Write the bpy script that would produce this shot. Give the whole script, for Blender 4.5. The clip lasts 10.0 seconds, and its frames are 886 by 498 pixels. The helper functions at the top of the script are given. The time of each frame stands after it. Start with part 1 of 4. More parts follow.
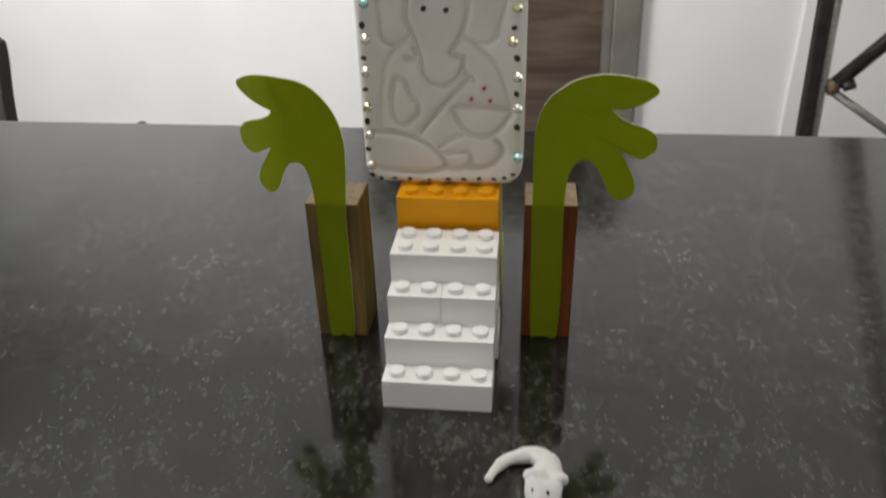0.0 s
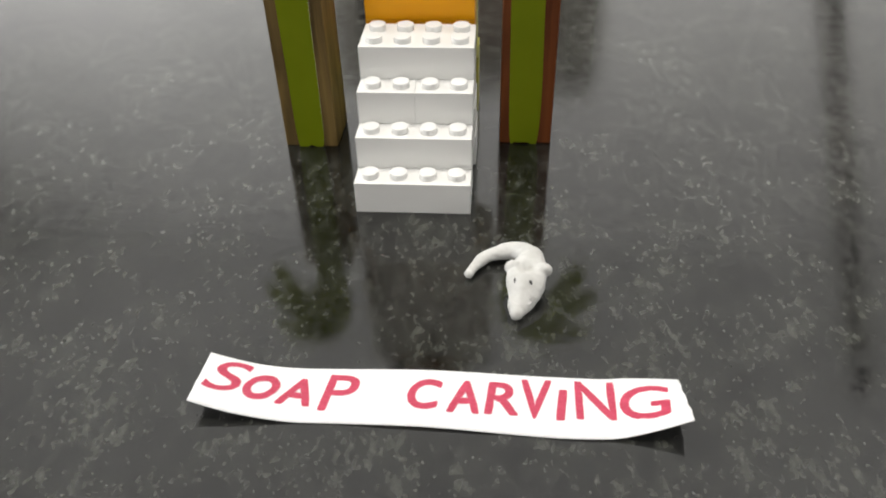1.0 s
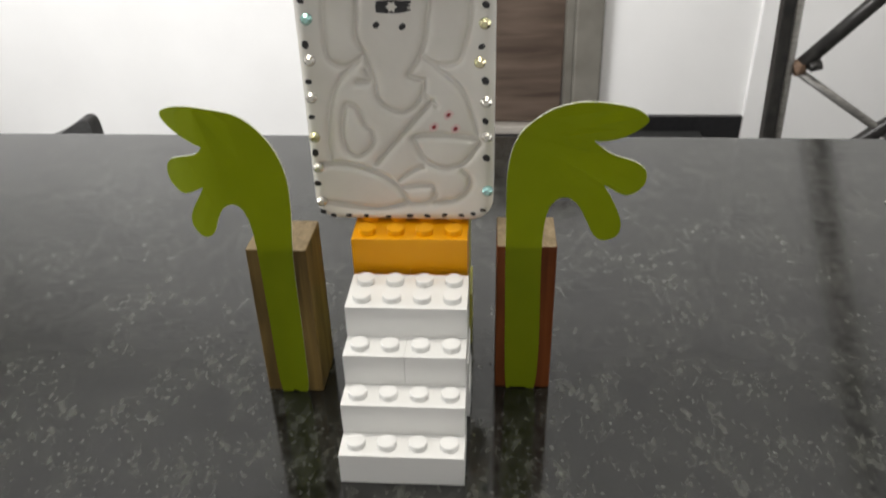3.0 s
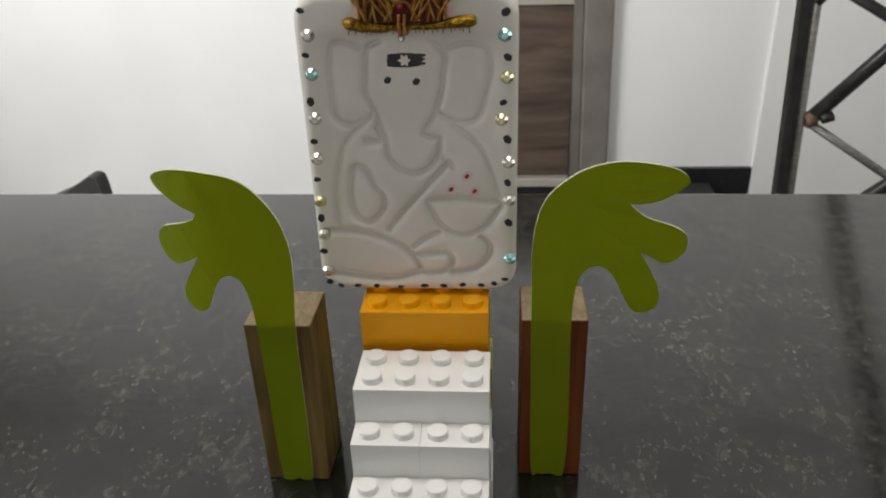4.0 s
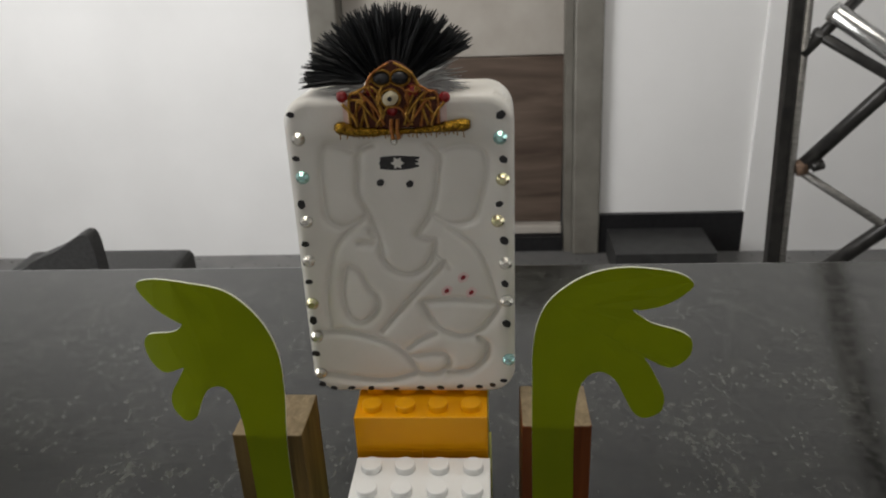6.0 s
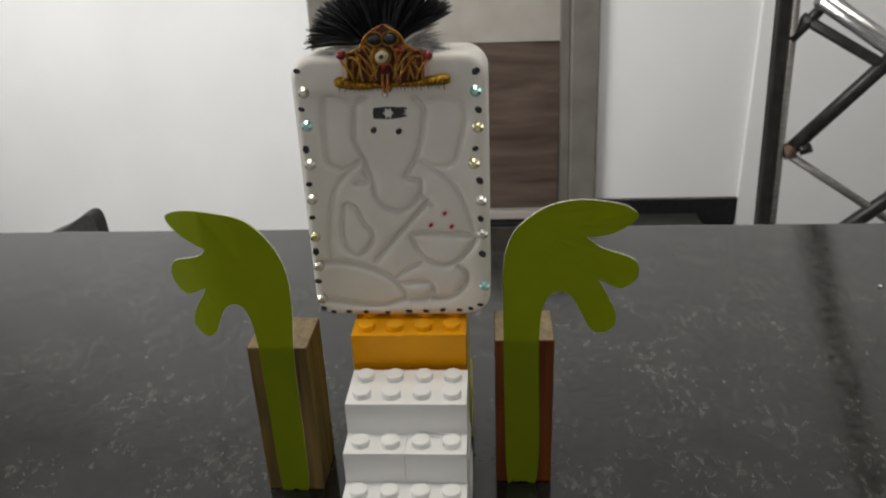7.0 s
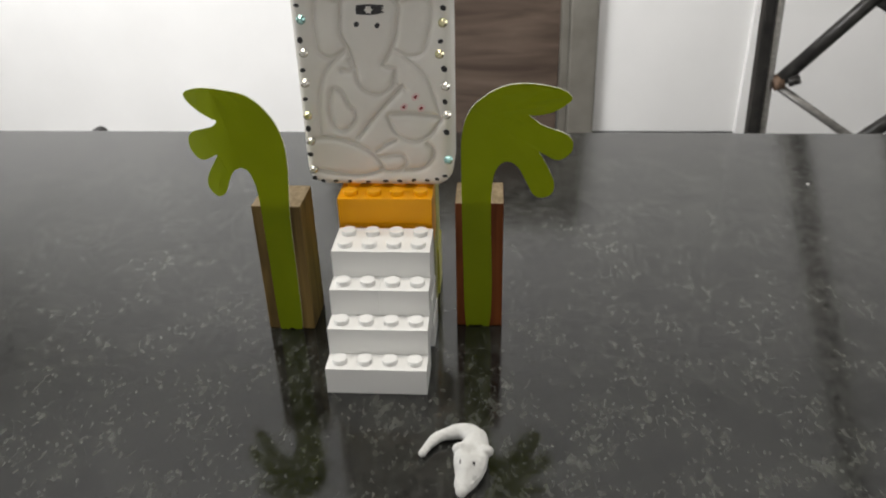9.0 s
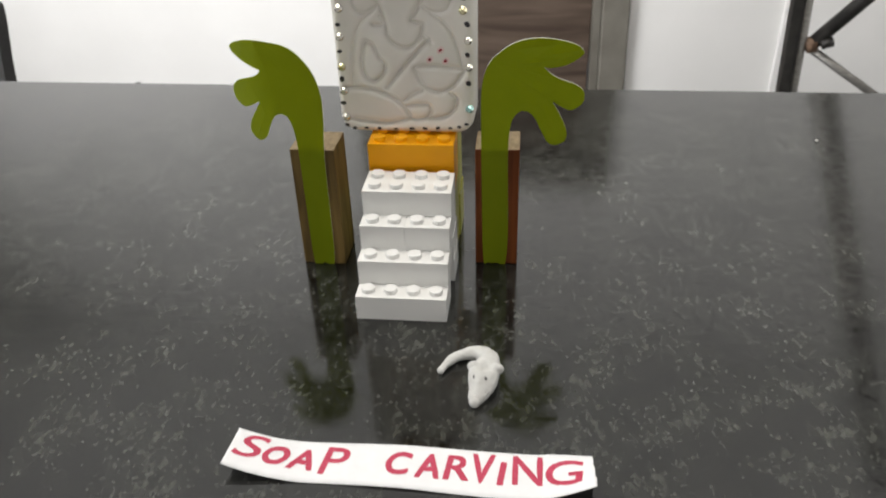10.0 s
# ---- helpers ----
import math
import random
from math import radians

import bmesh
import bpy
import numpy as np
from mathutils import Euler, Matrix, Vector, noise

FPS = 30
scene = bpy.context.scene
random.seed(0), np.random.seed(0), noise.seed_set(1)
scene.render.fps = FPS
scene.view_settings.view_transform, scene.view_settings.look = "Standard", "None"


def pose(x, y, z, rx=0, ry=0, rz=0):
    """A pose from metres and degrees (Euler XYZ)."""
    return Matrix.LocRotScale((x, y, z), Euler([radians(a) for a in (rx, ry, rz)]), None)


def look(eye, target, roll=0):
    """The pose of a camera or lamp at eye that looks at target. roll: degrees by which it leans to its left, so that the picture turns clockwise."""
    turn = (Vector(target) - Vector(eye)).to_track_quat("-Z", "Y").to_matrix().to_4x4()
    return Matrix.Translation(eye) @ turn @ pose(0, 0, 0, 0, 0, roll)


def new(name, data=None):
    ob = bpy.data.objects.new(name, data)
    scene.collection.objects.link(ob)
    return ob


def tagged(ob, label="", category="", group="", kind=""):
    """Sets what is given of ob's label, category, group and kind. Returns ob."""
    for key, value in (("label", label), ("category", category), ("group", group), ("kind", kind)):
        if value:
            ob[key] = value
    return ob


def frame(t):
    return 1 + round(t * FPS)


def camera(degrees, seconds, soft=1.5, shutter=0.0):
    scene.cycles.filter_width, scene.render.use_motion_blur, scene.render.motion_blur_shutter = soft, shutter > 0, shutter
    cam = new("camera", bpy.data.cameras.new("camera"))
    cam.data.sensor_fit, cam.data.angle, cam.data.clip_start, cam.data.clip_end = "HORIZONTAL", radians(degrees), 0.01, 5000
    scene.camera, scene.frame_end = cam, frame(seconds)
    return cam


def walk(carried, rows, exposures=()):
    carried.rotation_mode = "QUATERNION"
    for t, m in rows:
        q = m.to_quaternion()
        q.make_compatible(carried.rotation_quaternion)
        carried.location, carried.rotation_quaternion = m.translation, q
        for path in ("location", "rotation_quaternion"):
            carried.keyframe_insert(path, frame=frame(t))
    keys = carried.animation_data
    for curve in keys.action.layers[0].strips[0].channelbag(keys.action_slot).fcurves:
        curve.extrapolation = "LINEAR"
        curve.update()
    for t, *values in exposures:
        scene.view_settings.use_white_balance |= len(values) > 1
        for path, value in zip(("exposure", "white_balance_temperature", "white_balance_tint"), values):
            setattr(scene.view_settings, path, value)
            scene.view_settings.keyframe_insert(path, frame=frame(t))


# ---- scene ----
cam = camera(59.1, 10.0, soft=1.9, shutter=0.35)
PATH = [
    (0, (0.02435, -0.17449, 0.15405), (-0.18668, 1.55220, -0.83286), -1.52),
    (0.5, (0.02339, -0.18082, 0.14230), (-0.13421, 1.45746, -0.99400), -1.79),
    (1, (0.02318, -0.17526, 0.12893), (-0.11091, 1.37714, -1.12489), -1.59),
    (1.5, (0.02429, -0.16167, 0.12442), (-0.12117, 1.38677, -1.13304), -2.23),
    (2, (0.02414, -0.15266, 0.13342), (-0.11652, 1.45087, -1.05355), -1.89),
    (2.5, (0.02465, -0.14953, 0.14650), (-0.11361, 1.50871, -0.96307), -1.68),
    (3, (0.02234, -0.13989, 0.15605), (-0.10443, 1.56596, -0.88028), -1.42),
    (3.2, (0.02249, -0.13667, 0.15680), (-0.12006, 1.59364, -0.83602), -1.85),
    (4.3, (0.01504, -0.11401, 0.14929), (-0.13323, 1.66858, -0.74535), -2.05),
    (4.5, (0.01230, -0.10922, 0.14967), (-0.13576, 1.68531, -0.72080), -2.06),
    (5, (0.00914, -0.09894, 0.14472), (-0.13869, 1.70292, -0.71051), -2.12),
    (5.5, (0.00873, -0.09891, 0.14436), (-0.11848, 1.70357, -0.71291), -2.07),
    (5.7, (0.01262, -0.10113, 0.15478), (-0.12166, 1.71830, -0.66475), -2.65),
    (6.8, (0.02180, -0.13839, 0.16427), (-0.10833, 1.67711, -0.66461), -1.89),
    (7, (0.02349, -0.14226, 0.16062), (-0.10651, 1.66568, -0.68464), -2.37),
    (7.5, (0.02695, -0.14829, 0.15792), (-0.10070, 1.64051, -0.72747), -1.98),
    (8, (0.02658, -0.15777, 0.15385), (-0.10101, 1.61128, -0.77035), -1.10),
    (8.5, (0.02990, -0.17243, 0.15881), (-0.09555, 1.58845, -0.78116), -0.96),
    (9, (0.03651, -0.19118, 0.16297), (-0.09413, 1.54040, -0.82928), -1.47),
    (9.5, (0.03824, -0.20557, 0.16836), (-0.13582, 1.49969, -0.86208), -2.21),
    (10, (0.04135, -0.21627, 0.16872), (-0.15941, 1.46038, -0.90297), -1.79),
]
# the phone's own exposure, stop by stop
EXPOSURES = [(0.0, -0.60), (0.5, -0.2), (1.0, 0.04), (1.5, 0.09), (2.0, 0.08), (2.5, -0.06), (3.2, -0.34), (4.5, -0.80), (5.0, -0.94), (5.7, -0.96), (6.8, -0.89), (7.5, -0.75), (8.5, -0.48), (9.5, -0.30), (10.0, -0.26)]
cam.data.dof.use_dof, cam.data.dof.focus_distance, cam.data.dof.aperture_fstop = True, 0.225, 45.0
walk(cam, [(t, look(eye, target, roll)) for t, eye, target, roll in PATH], EXPOSURES)

# ---- world and light ----
FLOOR_Z, WALL_Y, CEIL_Z = -0.925, 2.27, 1.80
world = bpy.data.worlds.new("world")
scene.world = world
world.use_nodes = True
world.node_tree.nodes["Background"].inputs[0].default_value = (0.75, 0.85, 1.0, 1)
world.node_tree.nodes["Background"].inputs[1].default_value = 0.5


def area_lamp(name, m, sx, sy, watts, colour, spread=180):
    data = bpy.data.lights.new(name, "AREA")
    data.shape, data.size, data.size_y, data.energy, data.color = "RECTANGLE", sx, sy, watts, colour
    data.spread = math.radians(spread)
    ob = new(name, data)
    ob.matrix_world = m
    return ob


# daylight from an assumed side window, a ceiling panel over the counter, both unseen; east and rear lamps are added
# fill
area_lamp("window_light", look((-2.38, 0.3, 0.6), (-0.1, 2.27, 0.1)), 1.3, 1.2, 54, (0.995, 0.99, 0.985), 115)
area_lamp("east_fill_light", look((2.28, 0.5, 0.6), (0.4, 1.4, 1.8)), 1.3, 1.2, 22, (1.0, 0.985, 0.97), 120)
area_lamp("rear_fill_light", look((0.2, -2.08, 0.6), (0.1, 2.0, 0.9)), 2.0, 1.2, 10, (1.0, 0.97, 0.94))
area_lamp("ceiling_light_glow", look((-0.15, 0.22, 1.73), (-0.15, 0.22, 0)), 1.0, 0.5, 27, (1.0, 0.95, 0.88))


# ---- materials ----
def nodes_of(name):
    m = bpy.data.materials.new(name)
    m.use_nodes = True
    t = m.node_tree
    return m, t, t.nodes["Principled BSDF"]


def surface(name, c1, c2, scale=40.0, rough=0.5, bump=0.1, bump_scale=None, metal=0.0, detail=6.0, stretch=(1, 1, 1),
            vary=0.0, rough_var=0.08, coat=0.0, sss=0.0, dist=0.001, gloss=0.5):
    """Two base colours mixed by noise, fine relief, uneven gloss; vary shifts the value from piece to piece."""
    m, t, b = nodes_of(name)
    n, l = t.nodes, t.links
    co = n.new("ShaderNodeTexCoord")
    mp = n.new("ShaderNodeMapping")
    mp.inputs["Scale"].default_value = stretch
    l.new(co.outputs["Object"], mp.inputs[0])
    nz = n.new("ShaderNodeTexNoise")
    nz.inputs["Scale"].default_value, nz.inputs["Detail"].default_value = scale, detail
    l.new(mp.outputs[0], nz.inputs["Vector"])
    ramp = n.new("ShaderNodeValToRGB")
    ramp.color_ramp.elements[0].position, ramp.color_ramp.elements[1].position = 0.32, 0.68
    ramp.color_ramp.elements[0].color, ramp.color_ramp.elements[1].color = (*c1, 1), (*c2, 1)
    l.new(nz.outputs[0], ramp.inputs[0])
    out = ramp.outputs[0]
    if vary:
        oi = n.new("ShaderNodeObjectInfo")
        hs = n.new("ShaderNodeHueSaturation")
        mr = n.new("ShaderNodeMapRange")
        mr.inputs[3].default_value, mr.inputs[4].default_value = 1 - vary, 1 + vary
        l.new(oi.outputs["Random"], mr.inputs[0])
        l.new(mr.outputs[0], hs.inputs["Value"])
        l.new(out, hs.inputs["Color"])
        out = hs.outputs[0]
    l.new(out, b.inputs["Base Color"])
    n2 = n.new("ShaderNodeTexNoise")
    n2.inputs["Scale"].default_value, n2.inputs["Detail"].default_value = bump_scale or scale * 6, 4
    l.new(mp.outputs[0], n2.inputs["Vector"])
    rr = n.new("ShaderNodeMapRange")
    rr.inputs[3].default_value, rr.inputs[4].default_value = max(rough - rough_var, 0.02), min(rough + rough_var, 1)
    l.new(n2.outputs[0], rr.inputs[0])
    l.new(rr.outputs[0], b.inputs["Roughness"])
    if bump:
        bp = n.new("ShaderNodeBump")
        bp.inputs["Strength"].default_value, bp.inputs["Distance"].default_value = bump, dist
        l.new(n2.outputs[0], bp.inputs["Height"])
        l.new(bp.outputs[0], b.inputs["Normal"])
    b.inputs["Metallic"].default_value = metal
    b.inputs["Coat Weight"].default_value = coat
    b.inputs["Specular IOR Level"].default_value = gloss
    if sss:
        b.inputs["Subsurface Weight"].default_value = sss
        b.inputs["Subsurface Radius"].default_value = (1.0, 0.8, 0.6)
        b.inputs["Subsurface Scale"].default_value = 0.002
    return m


def granite_material():
    m, t, b = nodes_of("polished_granite")
    n, l = t.nodes, t.links
    co = n.new("ShaderNodeTexCoord")

    def noise_at(scale, detail, rough=0.6, stretch=(1, 1, 1), turn=0.0):
        mp = n.new("ShaderNodeMapping")
        mp.inputs["Scale"].default_value, mp.inputs["Rotation"].default_value = stretch, (0, 0, turn)
        l.new(co.outputs["Object"], mp.inputs[0])
        z = n.new("ShaderNodeTexNoise")
        z.inputs["Scale"].default_value, z.inputs["Detail"].default_value = scale, detail
        z.inputs["Roughness"].default_value = rough
        l.new(mp.outputs[0], z.inputs["Vector"])
        return z.outputs[0]

    def ramp(src, a, ca, c, cb):
        r = n.new("ShaderNodeValToRGB")
        r.color_ramp.elements[0].position, r.color_ramp.elements[1].position = a, c
        r.color_ramp.elements[0].color, r.color_ramp.elements[1].color = (*ca, 1), (*cb, 1)
        l.new(src, r.inputs[0])
        return r.outputs[0]

    def mix(kind, fac, a, c):
        x = n.new("ShaderNodeMix")
        x.data_type, x.blend_type = "RGBA", kind
        if isinstance(fac, float):
            x.inputs[0].default_value = fac
        else:
            l.new(fac, x.inputs[0])
        l.new(a, x.inputs[6])
        if isinstance(c, tuple):
            x.inputs[7].default_value = (*c, 1)
        else:
            l.new(c, x.inputs[7])
        return x.outputs[2]

    base = ramp(noise_at(420, 8, 0.75), 0.36, (0.0006, 0.0006, 0.0006), 0.74, (0.015, 0.015, 0.014))
    base = mix("MULTIPLY", 1.0, base, ramp(noise_at(60, 4, 0.6), 0.34, (0.4, 0.4, 0.4), 0.66, (1.7, 1.7, 1.7)))
    # veils of grey feldspar, then ragged grains of three sizes, sparser where the stone is darker
    patch = ramp(noise_at(42, 5, 0.65), 0.38, (0.15, 0.15, 0.15), 0.64, (1, 1, 1))
    grains = [((130, 8, 0.70, (1, 0.7, 1), 0.4), 0.40, 0.68, 0.9, (0.034, 0.036, 0.030)),
              ((290, 6, 0.66, (1, 0.55, 1), 0.6), 0.49, 0.74, 1.0, (0.080, 0.084, 0.072)),
              ((540, 5, 0.66, (1, 0.75, 1), -0.3), 0.55, 0.78, 1.0, (0.13, 0.133, 0.118)),
              ((820, 3, 0.55, (1, 0.9, 1), 0.1), 0.67, 0.80, 1.0, (0.26, 0.26, 0.24))]
    for where, low, high, most, tone in grains:
        mask = mix("MULTIPLY", 1.0, ramp(noise_at(*where), low, (0, 0, 0), high, (most, most, most)), patch)
        base = mix("MIX", mask, base, tone)
    l.new(base, b.inputs["Base Color"])
    rr = n.new("ShaderNodeMapRange")
    rr.inputs[1].default_value, rr.inputs[2].default_value = 0.3, 0.7
    rr.inputs[3].default_value, rr.inputs[4].default_value = 0.05, 0.16
    l.new(noise_at(210, 5, 0.65), rr.inputs[0])
    l.new(rr.outputs[0], b.inputs["Roughness"])
    bp = n.new("ShaderNodeBump")
    bp.inputs["Strength"].default_value, bp.inputs["Distance"].default_value = 0.03, 0.0002
    l.new(noise_at(300, 3), bp.inputs["Height"])
    l.new(bp.outputs[0], b.inputs["Normal"])
    b.inputs["IOR"].default_value = 1.72
    return m


def wood_material(name, dark, light, axis_stretch):
    m, t, b = nodes_of(name)
    n, l = t.nodes, t.links
    co = n.new("ShaderNodeTexCoord")
    mp = n.new("ShaderNodeMapping")
    mp.inputs["Scale"].default_value = axis_stretch
    l.new(co.outputs["Object"], mp.inputs[0])
    nz = n.new("ShaderNodeTexNoise")
    nz.inputs["Scale"].default_value, nz.inputs["Detail"].default_value, nz.inputs["Distortion"].default_value = 1.0, 8, 0.6
    l.new(mp.outputs[0], nz.inputs["Vector"])
    r = n.new("ShaderNodeValToRGB")
    r.color_ramp.elements[0].position, r.color_ramp.elements[1].position = 0.3, 0.72
    r.color_ramp.elements[0].color, r.color_ramp.elements[1].color = (*dark, 1), (*light, 1)
    l.new(nz.outputs[0], r.inputs[0])
    l.new(r.outputs[0], b.inputs["Base Color"])
    b.inputs["Roughness"].default_value = 0.6
    b.inputs["Specular IOR Level"].default_value = 0.2
    bp = n.new("ShaderNodeBump")
    bp.inputs["Strength"].default_value, bp.inputs["Distance"].default_value = 0.25, 0.0004
    l.new(nz.outputs[0], bp.inputs["Height"])
    l.new(bp.outputs[0], b.inputs["Normal"])
    return m


def gem_material(name, colour):
    m, t, b = nodes_of(name)
    n, l = t.nodes, t.links
    co = n.new("ShaderNodeTexCoord")
    nz = n.new("ShaderNodeTexNoise")
    nz.inputs["Scale"].default_value = 900
    l.new(co.outputs["Object"], nz.inputs["Vector"])
    hs = n.new("ShaderNodeHueSaturation")
    hs.inputs["Color"].default_value = (*colour, 1)
    mr = n.new("ShaderNodeMapRange")
    mr.inputs[3].default_value, mr.inputs[4].default_value = 0.42, 0.58
    l.new(nz.outputs[0], mr.inputs[0])
    l.new(mr.outputs[0], hs.inputs["Hue"])
    l.new(hs.outputs[0], b.inputs["Base Color"])
    b.inputs["Metallic"].default_value, b.inputs["Roughness"].default_value = 0.75, 0.22
    b.inputs["Coat Weight"].default_value = 0.6
    return m


GRANITE = granite_material()
WHITE_ABS = surface("white_plastic", (0.775, 0.775, 0.755), (0.785, 0.785, 0.765), 60, 0.30, 0.0, 300, rough_var=0.012, vary=0.012)
ORANGE_ABS = surface("yellow_orange_plastic", (0.82, 0.355, 0.001), (0.87, 0.395, 0.002), 60, 0.34, 0.0, 300, rough_var=0.02, gloss=0.25)
LIME_ABS = surface("lime_plastic", (0.40, 0.39, 0.06), (0.46, 0.45, 0.08), 60, 0.3, 0.0, 300, rough_var=0.05)
SOAP = surface("carved_soap", (0.70, 0.675, 0.615), (0.78, 0.755, 0.70), 60, 0.40, 0.12, 700, sss=0.05, dist=0.0006)
CLAY = surface("air_dry_clay", (0.52, 0.52, 0.50), (0.64, 0.64, 0.62), 160, 0.75, 0.25, 600, dist=0.0006)
INK = surface("black_marker_ink", (0.006, 0.006, 0.007), (0.02, 0.018, 0.02), 900, 0.45, 0.1)
RED_INK = surface("red_marker_ink", (0.20, 0.006, 0.014), (0.30, 0.012, 0.022), 900, 0.5, 0.1)
PINK_STAIN = surface("pink_stain", (0.72, 0.52, 0.50), (0.78, 0.64, 0.61), 900, 0.5, 0.1)
PEN_RED = surface("crimson_felt_pen", (0.44, 0.028, 0.072), (0.56, 0.055, 0.115), 700, 0.6, 0.0, stretch=(1, 2, 1))
PAPER = surface("white_paper", (0.83, 0.835, 0.85), (0.87, 0.875, 0.89), 300, 0.8, 0.15, 1800, dist=0.0002)
GREEN_CARD = surface("green_card", (0.218, 0.283, 0.003), (0.255, 0.322, 0.005), 120, 0.6, 0.12, 1400, dist=0.0002, gloss=0.2)


def let_light_through(m, colour, share):
    """Thin card glows a little with the light that falls on its back."""
    t = m.node_tree
    out, b = t.nodes["Material Output"], t.nodes["Principled BSDF"]
    tr = t.nodes.new("ShaderNodeBsdfTranslucent")
    tr.inputs["Color"].default_value = (*colour, 1)
    mx = t.nodes.new("ShaderNodeMixShader")
    mx.inputs[0].default_value = share
    t.links.new(b.outputs[0], mx.inputs[1])
    t.links.new(tr.outputs[0], mx.inputs[2])
    t.links.new(mx.outputs[0], out.inputs["Surface"])


let_light_through(GREEN_CARD, (0.58, 0.62, 0.02), 0.4)
CARD_CORE = surface("card_core", (0.55, 0.56, 0.40), (0.70, 0.70, 0.56), 900, 0.8, 0.2, dist=0.0002)
WALNUT = wood_material("walnut_block", (0.048, 0.030, 0.009), (0.20, 0.132, 0.042), (260, 260, 28))
REDWOOD = wood_material("reddish_block", (0.080, 0.019, 0.003), (0.165, 0.045, 0.009), (260, 260, 26))
END_GRAIN = wood_material("sawn_end_grain", (0.19, 0.142, 0.080), (0.33, 0.255, 0.155), (500, 320, 500))
GOLD = surface("gold_zari_thread", (0.26, 0.12, 0.02), (0.50, 0.29, 0.06), 700, 0.35, 0.5, 1600, metal=0.8, dist=0.0006)
COPPER = surface("copper_thread", (0.22, 0.07, 0.015), (0.42, 0.17, 0.04), 800, 0.45, 0.5, 1600, metal=0.6, dist=0.0006)
GLITTER = surface("gold_glitter_tube", (0.10, 0.042, 0.004), (0.40, 0.23, 0.02), 900, 0.25, 0.9, 1500, metal=0.9, dist=0.0008)
MAROON = surface("maroon_felt", (0.055, 0.016, 0.008), (0.12, 0.032, 0.016), 600, 0.85, 0.4, dist=0.0006)
RED_BEAD = surface("red_glass_bead", (0.17, 0.006, 0.007), (0.26, 0.012, 0.014), 300, 0.3, 0.0)
CREAM = surface("cream_felt", (0.52, 0.44, 0.28), (0.66, 0.58, 0.40), 700, 0.7, 0.4, dist=0.0005)
BRISTLE = surface("black_feather", (0.0015, 0.0018, 0.002), (0.006, 0.007, 0.008), 500, 0.45, 0.1, gloss=0.2)
GREY_BRISTLE = surface("translucent_grey_fibre", (0.22, 0.22, 0.21), (0.40, 0.40, 0.39), 500, 0.4, 0.1)
PINK_TAPE = surface("pale_pink_tape", (0.70, 0.50, 0.46), (0.78, 0.62, 0.57), 500, 0.5, 0.1)
GEM_CLEAR = gem_material("clear_rhinestone", (0.62, 0.60, 0.54))
GEM_AQUA = gem_material("aqua_rhinestone", (0.36, 0.62, 0.58))
GEM_GOLD = gem_material("golden_rhinestone", (0.60, 0.56, 0.34))
PAINT = surface("white_wall_paint", (0.76, 0.755, 0.745), (0.82, 0.815, 0.805), 3, 0.7, 0.08, 180, dist=0.002)
CEIL_PAINT = surface("ceiling_paint", (0.78, 0.78, 0.77), (0.82, 0.82, 0.81), 3, 0.8, 0.08, 180, dist=0.002)
TILE = surface("grey_floor_tile", (0.11, 0.11, 0.11), (0.17, 0.165, 0.16), 7, 0.3, 0.05, 60)
SKIRT = surface("black_stone_skirting", (0.006, 0.006, 0.007), (0.016, 0.016, 0.017), 60, 0.35, 0.05)
DOOR_WOOD = wood_material("brown_laminate", (0.060, 0.042, 0.032), (0.130, 0.096, 0.074), (3.2, 12, 26))
DOOR_PALE = surface("beige_panel", (0.34, 0.31, 0.27), (0.40, 0.37, 0.33), 10, 0.6, 0.05)
FRAME_GREY = surface("grey_brown_frame", (0.135, 0.125, 0.105), (0.185, 0.175, 0.150), 14, 0.5, 0.06)
STEEL = surface("brushed_steel", (0.46, 0.46, 0.45), (0.58, 0.58, 0.57), 60, 0.22, 0.05, 800, metal=1.0, stretch=(1, 1, 6))
DARK_STEEL = surface("dark_painted_steel", (0.016, 0.0155, 0.015), (0.038, 0.036, 0.033), 60, 0.34, 0.05, 400, metal=0.3, gloss=0.35)
DULL_STEEL = surface("dull_steel", (0.17, 0.165, 0.155), (0.28, 0.27, 0.255), 60, 0.48, 0.05, 800, metal=0.9, stretch=(1, 1, 6))
DARK_TILE = surface("dark_stone_tile", (0.022, 0.022, 0.022), (0.040, 0.040, 0.039), 30, 0.45, 0.1, 300)
RUST = surface("brown_weld", (0.09, 0.055, 0.035), (0.18, 0.11, 0.07), 200, 0.7, 0.4)
CHAIR_BLACK = surface("charcoal_upholstery", (0.020, 0.020, 0.020), (0.040, 0.040, 0.039), 200, 0.6, 0.3)


# ---- mesh helpers ----
def mesh_object(name, bm, mats, parent=None, label="", smooth=False):
    me = bpy.data.meshes.new(name)
    bm.normal_update()
    bm.to_mesh(me)
    bm.free()
    for m in (mats if isinstance(mats, (list, tuple)) else [mats]):
        me.materials.append(m)
    if smooth:
        me.polygons.foreach_set("use_smooth", [True] * len(me.polygons))
    ob = new(name, me)
    if parent:
        ob.parent = parent
    if label:
        tagged(ob, label)
    return ob


def part(name, bm, mats, parent, label="", smooth=False):
    return mesh_object(name, bm, mats, parent, label, smooth)


def shared(name, me, parent, m, label=""):
    ob = new(name, me)
    ob.parent = parent
    ob.matrix_local = m
    if label:
        tagged(ob, label)
    return ob


def thing(name, m, label, category, group="", kind=""):
    ob = new(name)
    ob.empty_display_size = 0.01
    ob.matrix_world = m
    return tagged(ob, label, category, group, kind)


